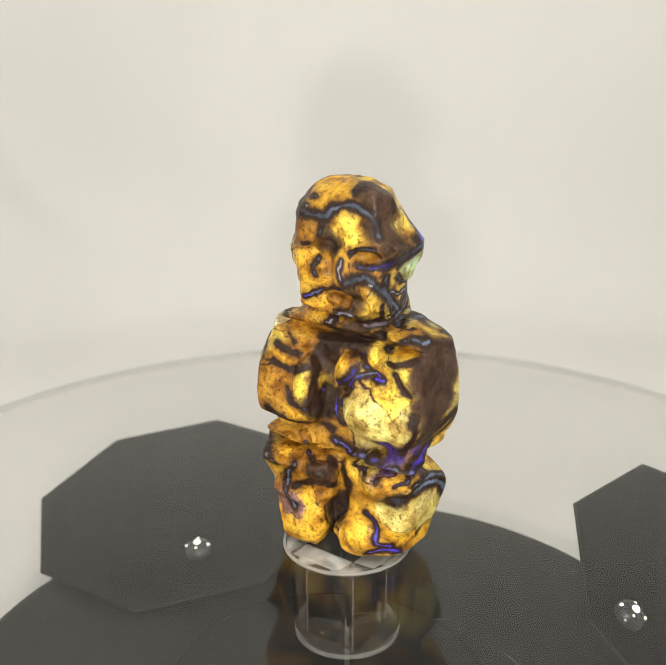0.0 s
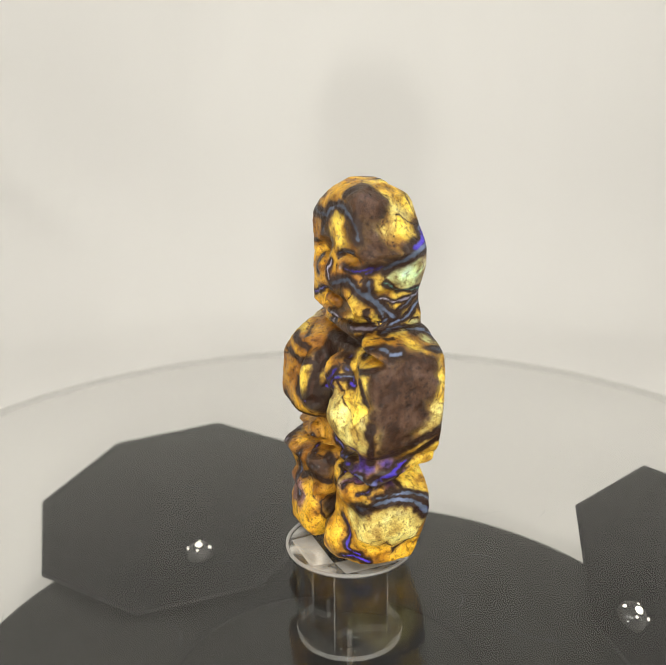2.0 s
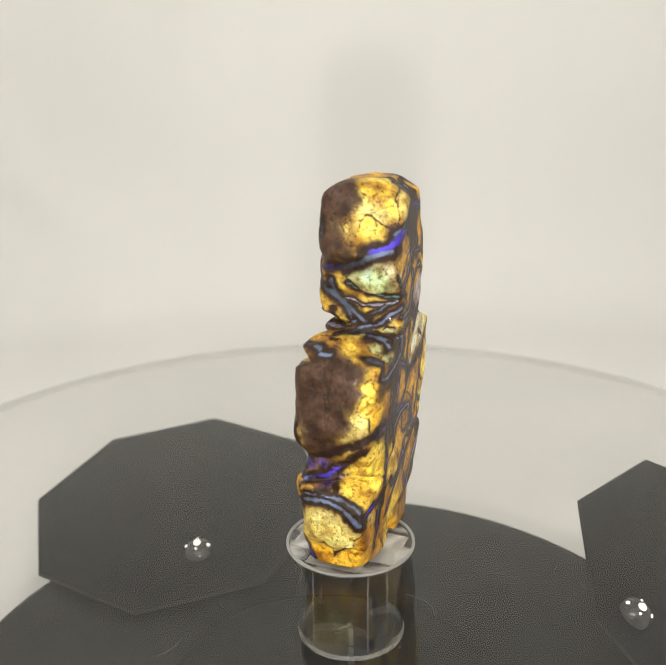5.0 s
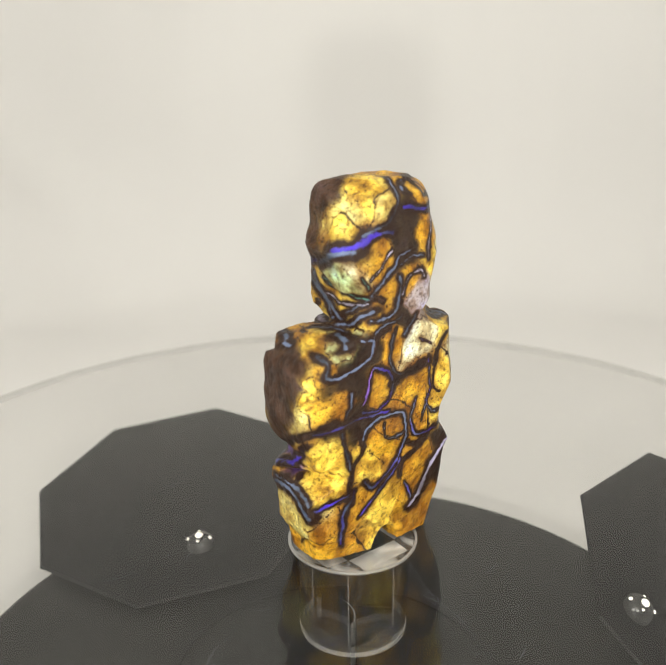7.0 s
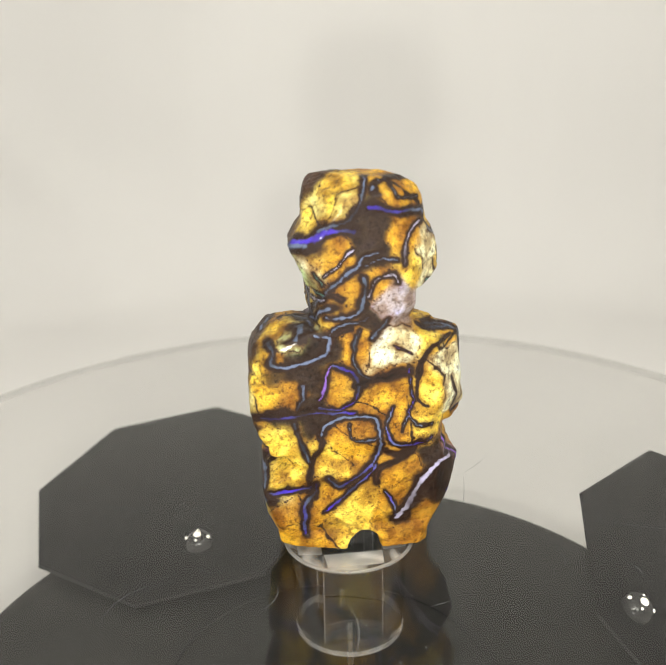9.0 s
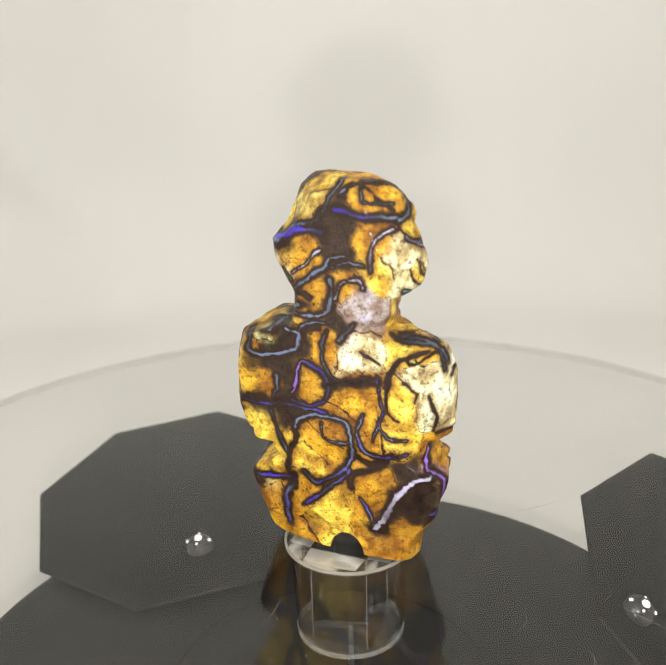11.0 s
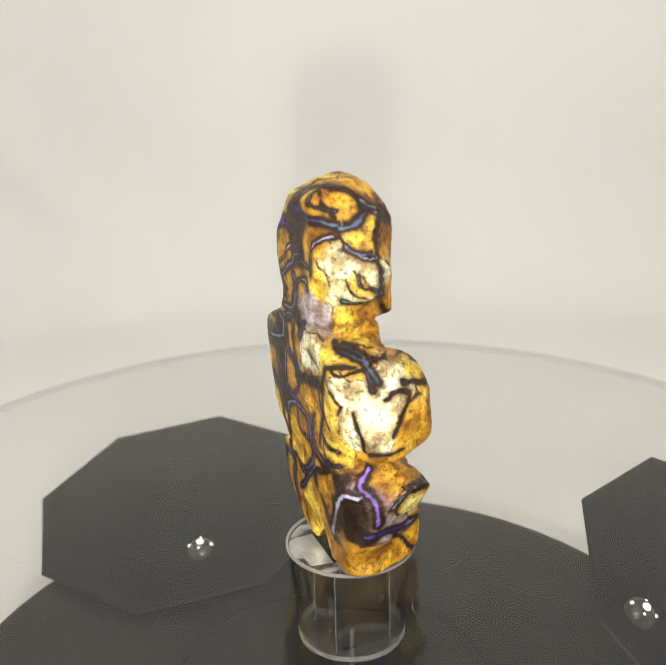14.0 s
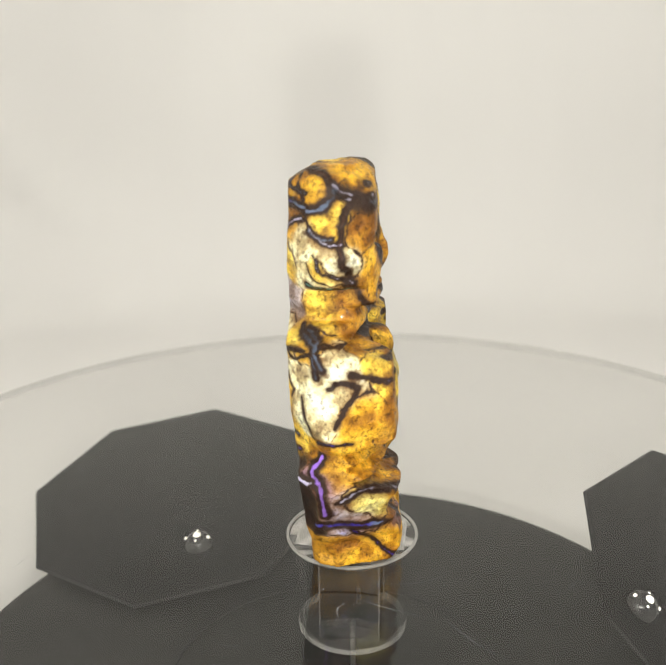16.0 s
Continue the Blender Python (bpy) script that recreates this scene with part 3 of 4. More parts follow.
        f = cut(f, np.maximum(reach - n[0] * X - n[1] * Y, abs(height - (low + high) / 2) - (high - low) / 2), 1.0)
    # shoulders falling away to the front
    for bearing, sum_of_both in ((-147, 57.0), (-124, 55.2), (-100, 49.8)):
        n = (math.cos(radians(bearing)), math.sin(radians(bearing)))
        f = cut(f, np.maximum((sum_of_both - n[0] * X - n[1] * Y - height) * 0.7, height - 48), 1.5)
    # crown falling away to the front
    for bearing, sum_of_both in ((-147, 76.2), (-124, 75.0), (-100, 73.8)):
        n = (math.cos(radians(bearing)), math.sin(radians(bearing)))
        f = cut(f, np.maximum((sum_of_both - n[0] * X - n[1] * Y - height) * 0.7, 60 - height), 1.5)
    # the face: eyes, nose, cheek, open mouth
    f = cut(f, ball((-2.9, -4.9, 62.2), (2.7, 3.0, 1.7)), 0.5)
    f = cut(f, ball((4.6, -5.0, 61.2), (2.4, 2.1, 0.9)), 0.6)
    f = join(f, ball((0.3, -4.3, 57.6), (1.2, 1.7, 2.7)), 0.7)
    f = cut(f, rod((-1.7, -5.6, 60.5), (-1.5, -5.9, 55.0), 0.9), 0.5)
    f = cut(f, rod((1.8, -5.9, 60.0), (3.0, -5.9, 55.4), 0.8), 0.8)
    f = join(f, ball((-3.4, -3.7, 57.4), (1.7, 1.2, 2.3)), 0.4)
    f = cut(f, ball((-0.8, -5.2, 52.6), (3.6, 2.6, 1.5)), 0.5)
    f = join(f, ball((-1.0, -3.5, 52.2), (1.9, 1.3, 1.1)), 0.3)
    f = cut(f, ball((4.0, -5.0, 51.9), (1.3, 2.3, 1.8)), 0.5)
    f = cut(f, rod((2.0, -5.9, 53.4), (4.4, -5.6, 53.0), 0.8), 0.5)
    f = cut(f, ball((-0.6, 2, 0), (3.4, 14, 4.6)), 0.8)
    f = np.maximum(f, 1.6 + 0.15 * np.maximum(X - 1, 0) - height)
    return f


def surface_net(field, lo, step):
    """Closed mesh round the inside of a sampled field."""
    shape = field.shape
    cells = tuple(s - 1 for s in shape)
    total, count = np.zeros(cells + (3,)), np.zeros(cells)
    corner = lambda o: tuple(slice(o[k], o[k] + cells[k]) for k in range(3))
    for axis in range(3):
        for u in (0, 1):
            for v in (0, 1):
                a = [0, 0, 0]
                a[(axis + 1) % 3], a[(axis + 2) % 3] = u, v
                b = list(a)
                b[axis] = 1
                fa, fb = field[corner(a)], field[corner(b)]
                cross = (fa < 0) != (fb < 0)
                t = np.where(cross, fa / np.where(cross, fa - fb, 1), 0)
                for k in range(3):
                    total[..., k] += np.where(cross, a[k] + (t if k == axis else 0), 0)
                count += cross
    live = count > 0
    index = np.full(cells, -1)
    index[live] = np.arange(live.sum())
    where = np.argwhere(live)
    verts = (where + total[live] / count[live][:, None]) * step + np.array(lo)
    faces = []
    for axis in range(3):
        o1, o2 = (axis + 1) % 3, (axis + 2) % 3
        lo_s, hi_s = [slice(1, s - 1) for s in shape], [slice(1, s - 1) for s in shape]
        lo_s[axis], hi_s[axis] = slice(0, shape[axis] - 1), slice(1, shape[axis])
        fa, fb = field[tuple(lo_s)], field[tuple(hi_s)]
        for sign in (True, False):
            hit = ((fa < 0) & (fb >= 0)) if sign else ((fa >= 0) & (fb < 0))
            ids = np.argwhere(hit)
            base = ids.copy()
            base[:, o1] += 1
            base[:, o2] += 1
            quad = []
            for d1, d2 in ((-1, -1), (0, -1), (0, 0), (-1, 0)):
                c = base.copy()
                c[:, o1] += d1
                c[:, o2] += d2
                quad.append(index[c[:, 0], c[:, 1], c[:, 2]])
            quad = np.stack(quad, 1)
            faces.append(quad if sign else quad[:, ::-1])
    return verts, np.concatenate(faces)


# colours of the stone between the seams
TINTS = {
    "o": (0.76, 0.41, 0.028), "y": (0.95, 0.66, 0.085), "m": (0.62, 0.78, 0.42), "g": (0.72, 0.58, 0.17), "w": (0.92, 0.88, 0.58),
    "b": (0.070, 0.034, 0.020), "v": (0.36, 0.25, 0.42), "l": (0.50, 0.44, 0.50), "d": (0.50, 0.24, 0.022), "p": (0.07, 0.035, 0.40), "k": (0.036, 0.019, 0.012)}
PATCHES = []


def patch(kind, *xyz):
    """Patches of stone of one kind: their middles in millimetres."""
    for k in range(0, len(xyz), 3):
        PATCHES.append((kind, xyz[k:k + 3]))


def noise_at(P, scale, shift=0.0):
    """Gradient noise at many places at once."""
    Q = P * scale + np.array([shift, 0, 0])
    cell = np.floor(Q).astype(np.int64)
    f = Q - cell
    w = f * f * f * (f * (f * 6 - 15) + 10)
    total = np.zeros(len(P))
    for dx, dy, dz in ((a, b, c) for a in (0, 1) for b in (0, 1) for c in (0, 1)):
        h = (cell[:, 0] + dx) * 73856093 ^ (cell[:, 1] + dy) * 19349663 ^ (cell[:, 2] + dz) * 83492791
        h = (h ^ (h >> 13)) * 1274126177 & 0x7FFFFFFF
        a, c = (h & 0xFFFF) / 65536 * 2 * math.pi, (h >> 16 & 0x7FFF) / 16384 - 1
        r = np.sqrt(np.maximum(0, 1 - c * c))
        dot = r * np.cos(a) * (f[:, 0] - dx) + r * np.sin(a) * (f[:, 1] - dy) + c * (f[:, 2] - dz)
        total += dot * (w[:, 0] if dx else 1 - w[:, 0]) * (w[:, 1] if dy else 1 - w[:, 1]) * (w[:, 2] if dz else 1 - w[:, 2])
    return 1.4 * total


def swirl(P, scale, shift):
    """Distance to the wandering zero lines of a noise."""
    n = noise_at(P, scale, shift)
    g = np.stack([noise_at(P + np.eye(3)[k] * 0.2, scale, shift) - n for k in range(3)], 1) / 0.2
    return abs(n) / (np.linalg.norm(g, axis=1) + 0.02)


OPALS = {"u": (0.085, 0.11, 0.165), "p": (0.045, 0.024, 0.32), "k": (0.030, 0.012, 0.006), "l": (0.30, 0.28, 0.36), "v": (0.26, 0.13, 0.56), "c": (0.10, 0.26, 0.22)}
SEAMS = []


def seam(kind, width, bearing, *xyz):
    """A seam of opal: its width, the bearing that it faces, and its course over the stone, in millimetres."""
    pts = np.array(xyz).reshape(-1, 3)
    line = []
    for i in range(len(pts) - 1):
        p0, p1, p2, p3 = pts[max(i - 1, 0)], pts[i], pts[i + 1], pts[min(i + 2, len(pts) - 1)]
        for t in np.arange(0, 1, 0.25):
            line.append(0.5 * (2 * p1 + (p2 - p0) * t + (2 * p0 - 5 * p1 + 4 * p2 - p3) * t * t + (3 * p1 - p0 - 3 * p2 + p3) * t ** 3))
    line.append(pts[-1])
    SEAMS.append((kind, width, bearing, np.array(line)))


patch("k", -0.5, 10.5, 65.9, -1.0, 10.5, 63.1, -1.0, 10.7, 60.6, -0.9, 10.8, 49.2, 11.9, 9.3, 40.7, 9.6, 9.5, 38.2, 9.5, 9.1, 32.3, 14.9, 8.2, 31.2, 16.0, 8.5, 40.1, -13.3, 9.7, 15.8, -10.8, 10.0, 21.4, 7.7, 10.0, 43.5)
patch("l", -5.8, 11.2, 50.8, -4.6, 11.1, 52.2, -7.2, 9.9, 48.5, -3.0, 10.9, 51.3)
patch("y", 4.6, 7.0, 69.6, 9.6, 9.2, 60.3, 4.9, 10.3, 49.9, -8.3, 11.1, 57.8, -10.2, 10.4, 44.8, -11.7, 11.3, 35.9, -11.1, 11.0, 33.7, 5.4, 8.5, 21.6, 15.6, 7.7, 28.6, 12.4, 7.3, 21.9, 15.8, 3.7, 18.5, -9.7, 10.6, 26.1, 15.2, 5.1, 45.1)
patch("g", 6.7, 5.5, 67.4)
patch("m", 11.9, 7.6, 46.0)
patch("w", 10.2, 8.7, 58.9, -10.6, 9.6, 59.2, -6.9, 11.4, 44.6, -2.6, 10.8, 42.6, -14.1, 10.3, 38.2, -15.1, 9.9, 34.9)
patch("o", -5.9, 9.4, 69.9, -7.0, 9.9, 67.9, 5.2, 10.2, 60.3, 2.6, 10.5, 51.3, -6.6, 11.1, 62.2, -2.1, 10.9, 53.3, -4.9, 10.6, 35.1, -4.1, 10.4, 33.4, 4.9, 9.9, 36.8, 1.2, 10.6, 43.5, 3.2, 9.3, 24.2, 6.3, 7.9, 15.5, -5.8, 8.7, 11.3, -7.7, 9.7, 19.1, 16.6, 8.4, 41.0, 17.2, 7.8, 35.4, -6.6, 10.4, 26.4)
patch("y", 1.5, 8.1, 12.1)
patch("d", 13.1, 8.8, 35.2, 0.4, 9.9, 28.1, -11.7, 8.3, 7.3, 16.0, 5.5, 10.5)
patch("v", -16.6, 6.4, 20.1)
patch("k", -9.9, -1.6, 66.1, -16.0, 7.8, 13.2, -15.9, 8.1, 15.5)
patch("y", -12.6, 3.7, 63.5, -13.7, 6.7, 56.4, -9.4, 5.3, 49.1, -14.2, -4.2, 41.3)
patch("w", -14.6, 4.2, 58.6, -12.7, 7.5, 55.5, -18.4, 6.7, 37.3, -18.5, 3.7, 42.9, -17.2, 8.0, 39.3, -19.2, 5.7, 34.2, -19.6, 3.6, 36.8)
patch("o", -9.4, 7.0, 69.5, -5.1, -2.8, 68.8, -19.7, 1.1, 33.1, -15.8, 7.4, 44.1, -17.1, 2.0, 23.6, -16.6, 5.1, 22.3, -11.2, -7.6, 6.2, -12.9, -0.8, 3.7)
patch("d", -10.3, -1.7, 63.4, -9.2, 2.8, 49.4, -14.1, 2.5, 6.5, -11.4, -1.0, 42.5)
patch("g", -16.9, -1.7, 15.8)
patch("l", -18.3, 5.1, 15.2, -16.2, 1.4, 12.7)
patch("b", 8.2, -0.6, 67.6, 8.8, -1.5, 63.2, 9.7, -2.3, 61.0, 10.5, -0.3, 61.4, 7.5, -1.1, 69.9, 17.7, -1.9, 42.4, 18.5, 0.0, 37.6, 18.2, -2.1, 33.7, 17.8, -0.4, 29.7, 19.0, 3.1, 41.5, 17.8, -3.9, 37.6, 19.4, 4.2, 37.3, 17.0, -3.6, 28.6)
patch("y", 5.6, 6.6, 68.3, 9.1, 4.5, 64.8, 8.4, 0.7, 53.9, 8.0, 3.7, 50.2, 7.7, -0.8, 49.2, 18.4, 6.5, 40.7, 13.5, -5.9, 42.5, 13.8, 4.2, 19.4, 16.7, 6.2, 24.4)
patch("m", 10.2, 5.3, 57.2, 10.8, 7.3, 58.0)
patch("g", 19.5, 4.7, 34.0, 18.8, 3.1, 30.6, 15.2, -6.9, 32.6, 15.7, -5.6, 27.3, 16.4, -1.6, 13.5, 16.4, 0.9, 9.9, 16.5, -2.2, 15.2)
patch("o", 12.0, -6.0, 7.0, 14.9, 4.4, 5.5, 16.0, -4.9, 20.1)
patch("p", 15.9, -2.5, 21.5, 15.1, -1.1, 22.5)
patch("g", 17.3, 1.2, 17.2, 17.2, 4.2, 12.4)
patch("y", 2.3, -4.4, 65.0, 4.0, -4.6, 62.2, 6.8, -4.2, 51.3, 7.7, 2.0, 51.3, -5.9, -7.2, 35.2, 8.0, -3.8, 42.5, 13.8, -6.9, 34.5, 10.2, -6.4, 36.5, 15.5, -3.9, 21.5)
patch("o", -2.7, -4.8, 56.4, 4.8, -4.6, 52.7, -4.8, -4.1, 49.4, -2.4, -3.6, 68.7, -7.1, -2.9, 67.5, 0.7, -5.6, 57.5, -6.6, -3.0, 58.0, -12.2, -1.6, 42.2, -12.1, -6.0, 40.3, -8.3, -7.2, 27.5, 1.0, -5.3, 40.6, 13.0, -4.1, 43.1, -12.5, -5.3, 18.9, -5.8, -6.8, 11.6, -3.4, -7.8, 7.4, -8.8, -8.1, 6.0, 4.0, -6.0, 15.8, 12.3, -7.1, 19.5, 6.7, -7.4, 8.1)
patch("d", -3.5, -3.6, 58.5, -6.9, -3.4, 62.5, 4.6, -2.6, 58.6, -0.7, -4.2, 52.0, -11.9, -6.5, 34.0, -13.1, -6.8, 28.9, -7.5, -4.0, 19.6, -8.6, -5.5, 13.4, -1.8, -6.2, 12.7, -3.5, -4.4, 21.6, -7.1, -2.9, 41.9)
patch("b", 6.8, -3.9, 67.8, 7.4, -3.7, 63.9, -4.4, -2.4, 40.1, 3.7, -2.4, 42.6)
patch("g", 6.0, -8.0, 33.1, 9.3, -8.0, 30.3, 2.5, -6.5, 33.2, 7.4, -5.8, 22.9, 14.8, -5.7, 14.1, 13.0, -6.4, 10.4)
patch("v", -8.6, -7.8, 8.5)
patch("p", 11.6, -5.7, 23.6, 10.8, -6.6, 21.7)
# dark brown in the carved hollows, partly painted for the shade in them
patch("k", -1.8, -2.2, 60.3, 3.5, -4.2, 52.4, -3.3, -2.5, 41.2, -4.9, -5.6, 30.0, -0.7, -2.7, 8.5)
patch("b", -3.8, -2.4, 61.0, -2.1, -7.3, 17.5)
patch("m", 10.6, 5.5, 57.9, 9.4, 3.6, 55.8)
patch("g", 4.1, 9.3, 68.5, 8.8, 2.0, 65.3)
patch("b", 17.2, -5.6, 41.3, 17.3, -5.5, 33.6, 16.1, -4.7, 27.2, 18.3, 1.9, 43.4, 18.6, 5.3, 42.1, 19.3, 5.0, 39.6, 19.0, 1.7, 33.1, 16.7, -1.0, 27.1, 17.2, -4.2, 42.3)
patch("y", 19.3, 6.0, 36.8, 16.6, 1.4, 26.1)

seam("p", 1.2, 78, 11.3, 5.7, 61.4, 9.3, 8.7, 62.2, 7.8, 9.7, 62.9, 6.2, 9.9, 63.6, 3.5, 10.1, 63.9, 2.1, 10.3, 63.6)
seam("u", 0.6, 73, -0.8, 6.7, 71.5, 0.4, 9.5, 69.7, 0.9, 10.4, 68.4, 2.3, 10.3, 66.4, 2.9, 10.2, 65.3, 5.1, 10.0, 64.8, 7.7, 9.0, 63.6)
seam("p", 0.9, 73, -0.5, 10.5, 67.6, -2.7, 10.7, 67.0, -5.2, 10.9, 66.2, -7.3, 10.2, 66.3, -10.2, 8.1, 65.9)
seam("u", 0.5, 72, -4.1, 7.6, 71.4, -4.7, 9.8, 70.1, -5.0, 10.6, 69.3)
seam("u", 0.4, 71, -5.3, 10.5, 69.0, -7.5, 9.3, 68.4, -9.6, 7.8, 68.3)
seam("l", 0.6, 70, -10.1, 8.5, 63.9, -7.6, 10.5, 63.2, -6.6, 11.1, 61.7, -6.3, 11.1, 59.4, -6.6, 11.2, 57.5)
seam("u", 0.7, 75, 6.5, 10.1, 53.6, 4.6, 10.4, 55.5, 1.8, 10.5, 57.5, 0.4, 10.5, 59.2, -1.9, 10.7, 59.7)
seam("u", 0.4, 73, 0.4, 10.6, 57.8, -1.3, 10.7, 58.3, -3.8, 10.9, 58.6, -5.2, 11.0, 58.3)
seam("l", 0.4, 76, 7.1, 10.1, 56.4, 4.6, 10.2, 58.0, 3.2, 10.3, 59.7, 2.1, 10.4, 60.6)
seam("k", 0.6, 76, 6.7, 10.0, 53.1, 5.4, 10.2, 53.0, 4.3, 10.3, 52.4)
seam("u", 0.6, 77, 7.6, -0.8, 46.9, 7.6, 7.9, 51.6, 6.7, 10.0, 53.1)
seam("u", 0.7, 73, 0.7, 10.7, 55.8, 0.4, 10.7, 53.3, 0.7, 10.6, 51.0, 1.8, 10.6, 49.4, 4.9, 10.3, 49.1, 6.8, 10.1, 49.1)
seam("l", 0.6, 73, -0.2, 10.7, 52.4, -1.0, 10.9, 54.7, -2.1, 10.9, 55.8, -4.7, 11.2, 56.1, -5.5, 11.3, 54.7)
seam("c", 0.5, 76, 8.8, 9.6, 56.9, 7.4, 9.9, 55.0)
seam("u", 0.7, 77, 8.5, 3.1, 46.7, 8.7, 9.7, 46.2, 6.5, 10.1, 45.7, 6.8, 10.1, 43.5)
seam("u", 0.5, 75, 6.5, 10.1, 46.3, 4.9, 10.3, 47.7, 1.2, 10.7, 48.0, -0.2, 10.8, 48.5)
seam("k", 0.6, 75, 6.3, 10.1, 43.2, 5.5, 10.2, 46.3, 2.6, 10.5, 47.1)
seam("u", 0.5, 73, 1.2, 10.6, 46.6, 2.1, 10.5, 44.6, 2.3, 10.2, 41.3, 1.2, 10.2, 38.7, -1.0, 10.4, 37.3)
seam("u", 0.6, 73, -1.0, 10.8, 44.9, -2.4, 11.0, 46.8, -3.3, 11.1, 48.3)
seam("v", 0.25, 71, -4.4, 11.0, 43.2, -6.3, 11.1, 42.1, -8.0, 11.1, 41.2)
seam("k", 1, 74, 1.8, 10.1, 36.5, -1.0, 10.4, 37.3, -4.1, 10.7, 37.6, -7.2, 10.9, 38.2)
seam("p", 0.7, 75, 6.0, 9.9, 40.4, 3.2, 10.1, 39.6, 1.5, 10.2, 36.8, 2.1, 9.9, 33.7, 4.9, 9.6, 32.0, 8.2, 9.3, 32.6)
seam("v", 0.6, 75, 6.3, 9.9, 40.1, 6.8, 9.8, 38.7, 7.9, 9.4, 34.2)
seam("u", 0.8, 79, 16.3, 6.5, 44.5, 15.7, 8.6, 43.8, 16.1, 8.6, 41.8, 14.6, 8.8, 40.7, 12.1, 9.3, 41.0, 7.7, 9.9, 42.4, 6.5, 10.1, 43.5)
seam("p", 0.6, 80, 18.5, 6.8, 31.4, 15.5, 8.1, 31.2, 12.1, 8.7, 31.4, 9.2, 9.1, 31.6, 5.7, 9.4, 31.4, 1.8, 9.8, 31.2)
seam("u", 0.7, 76, 7.8, 9.1, 27.3, 7.1, 9.3, 29.2, 4.9, 9.5, 30.3, 1.5, 9.8, 30.3, -1.3, 10.0, 29.8, -2.4, 10.1, 27.0, -2.7, 9.6, 23.3)
seam("p", 0.8, 76, 6.8, 8.3, 18.3, 4.6, 8.3, 16.3, 1.8, 8.8, 17.7, -0.7, 9.1, 19.7, -2.1, 9.2, 21.9, -2.7, 9.9, 24.4)
seam("p", 0.6, 76, 7.1, 7.5, 11.3, 4.6, 7.9, 13.2, 1.8, 8.6, 15.8, -0.7, 9.1, 18.3, -1.9, 9.2, 20.2)
seam("u", 0.4, 74, 2.9, 9.6, 28.9, 2.6, 9.6, 26.4, 0.4, 9.8, 25.3, -1.9, 10.0, 25.8)
seam("u", 0.6, 78, 12.6, 8.5, 30.1, 11.9, 8.5, 27.5, 10.7, 8.3, 23.9, 10.1, 8.0, 21.9)
seam("k", 0.6, 77, 9.9, 7.1, 15.5, 9.6, 8.0, 21.1, 7.9, 9.0, 25.6, 9.3, 9.0, 28.9)
seam("p", 0.8, 76, 8.8, 7.7, 17.1, 9.3, 7.2, 14.6, 10.8, 6.8, 12.1, 10.5, 6.0, 6.2)
seam("p", 0.9, 80, 17.7, 3.9, 14.9, 15.7, 5.8, 15.5, 13.0, 6.4, 15.8, 9.9, 7.3, 16.6)
seam("p", 0.35, 70, -7.5, 11.0, 38.7, -8.0, 10.8, 34.8, -8.6, 10.7, 32.3, -7.1, 10.5, 28.9, -6.3, 10.4, 26.7)
seam("p", 0.5, 71, -4.9, 10.4, 31.7, -3.9, 10.2, 28.6, -4.1, 10.2, 25.8, -5.8, 10.0, 23.9, -9.1, 10.2, 23.6, -12.2, 9.8, 24.4)
seam("p", 0.35, 70, -7.5, 10.5, 29.5, -9.1, 10.7, 27.8, -12.2, 10.0, 27.3)
seam("k", 0.3, 69, -10.0, 11.3, 40.1, -8.9, 11.0, 36.2, -9.6, 10.8, 32.2, -11.1, 10.9, 31.2)
seam("k", 0.4, 68, -15.3, 9.2, 43.5, -11.7, 11.6, 42.6, -9.4, 11.2, 39.6, -8.7, 11.1, 37.2)
seam("k", 0.7, 72, -3.0, 9.6, 23.3, -6.1, 9.6, 21.9, -9.7, 10.4, 24.4)
seam("k", 0.6, 72, -2.1, 9.0, 16.3, -2.4, 9.2, 19.1, -5.2, 9.5, 20.2, -8.9, 9.9, 22.7)
seam("l", 1.4, 71, -6.6, 8.1, 7.9, -8.0, 8.9, 10.7, -10.8, 9.7, 16.1, -13.9, 10.2, 19.4, -15.9, 9.0, 19.7)
seam("p", 0.5, 72, -3.6, 8.8, 14.4, -5.5, 8.7, 11.6, -6.1, 8.3, 8.6)
seam("u", 0.8, 109, -10.6, 7.9, 65.3, -11.5, 5.5, 66.0, -11.3, 3.7, 67.8, -10.5, 3.2, 68.9)
seam("u", 0.5, 109, -11.7, 7.5, 62.5, -12.9, 6.1, 61.5, -13.6, 4.2, 61.4)
seam("u", 0.5, 110, -9.5, 8.8, 46.1, -12.5, 8.4, 44.8, -15.9, 7.0, 44.3, -17.8, 7.3, 42.4, -18.2, 6.9, 39.8)
seam("u", 0.7, 150, -10.7, 8.0, 45.9, -14.2, 6.5, 44.9, -17.7, 7.2, 43.4, -18.5, 6.0, 41.2)
seam("k", 0.28, 151, -12.8, 11.2, 42.4, -13.9, 10.2, 41.5, -17.0, 7.8, 43.5)
seam("k", 0.35, 147, -19.1, 4.7, 38.2, -19.6, 2.8, 39.3, -18.9, -0.2, 38.1, -19.8, 1.7, 35.6, -19.9, 3.8, 31.6)
seam("k", 0.35, 146, -18.5, 1.2, 40.3, -16.1, -5.4, 38.0)
seam("k", 0.28, 149, -16.2, 9.1, 35.4, -16.7, 9.0, 33.1, -17.1, 8.3, 31.0, -16.6, 7.2, 28.2)
seam("p", 0.28, 148, -17.1, 6.6, 27.8, -19.5, 4.8, 28.4, -18.9, 1.4, 28.3)
seam("l", 0.7, 144, -14.7, -6.9, 17.9, -17.6, -1.6, 19.2, -18.2, 0.8, 18.6, -18.5, 3.0, 17.1)
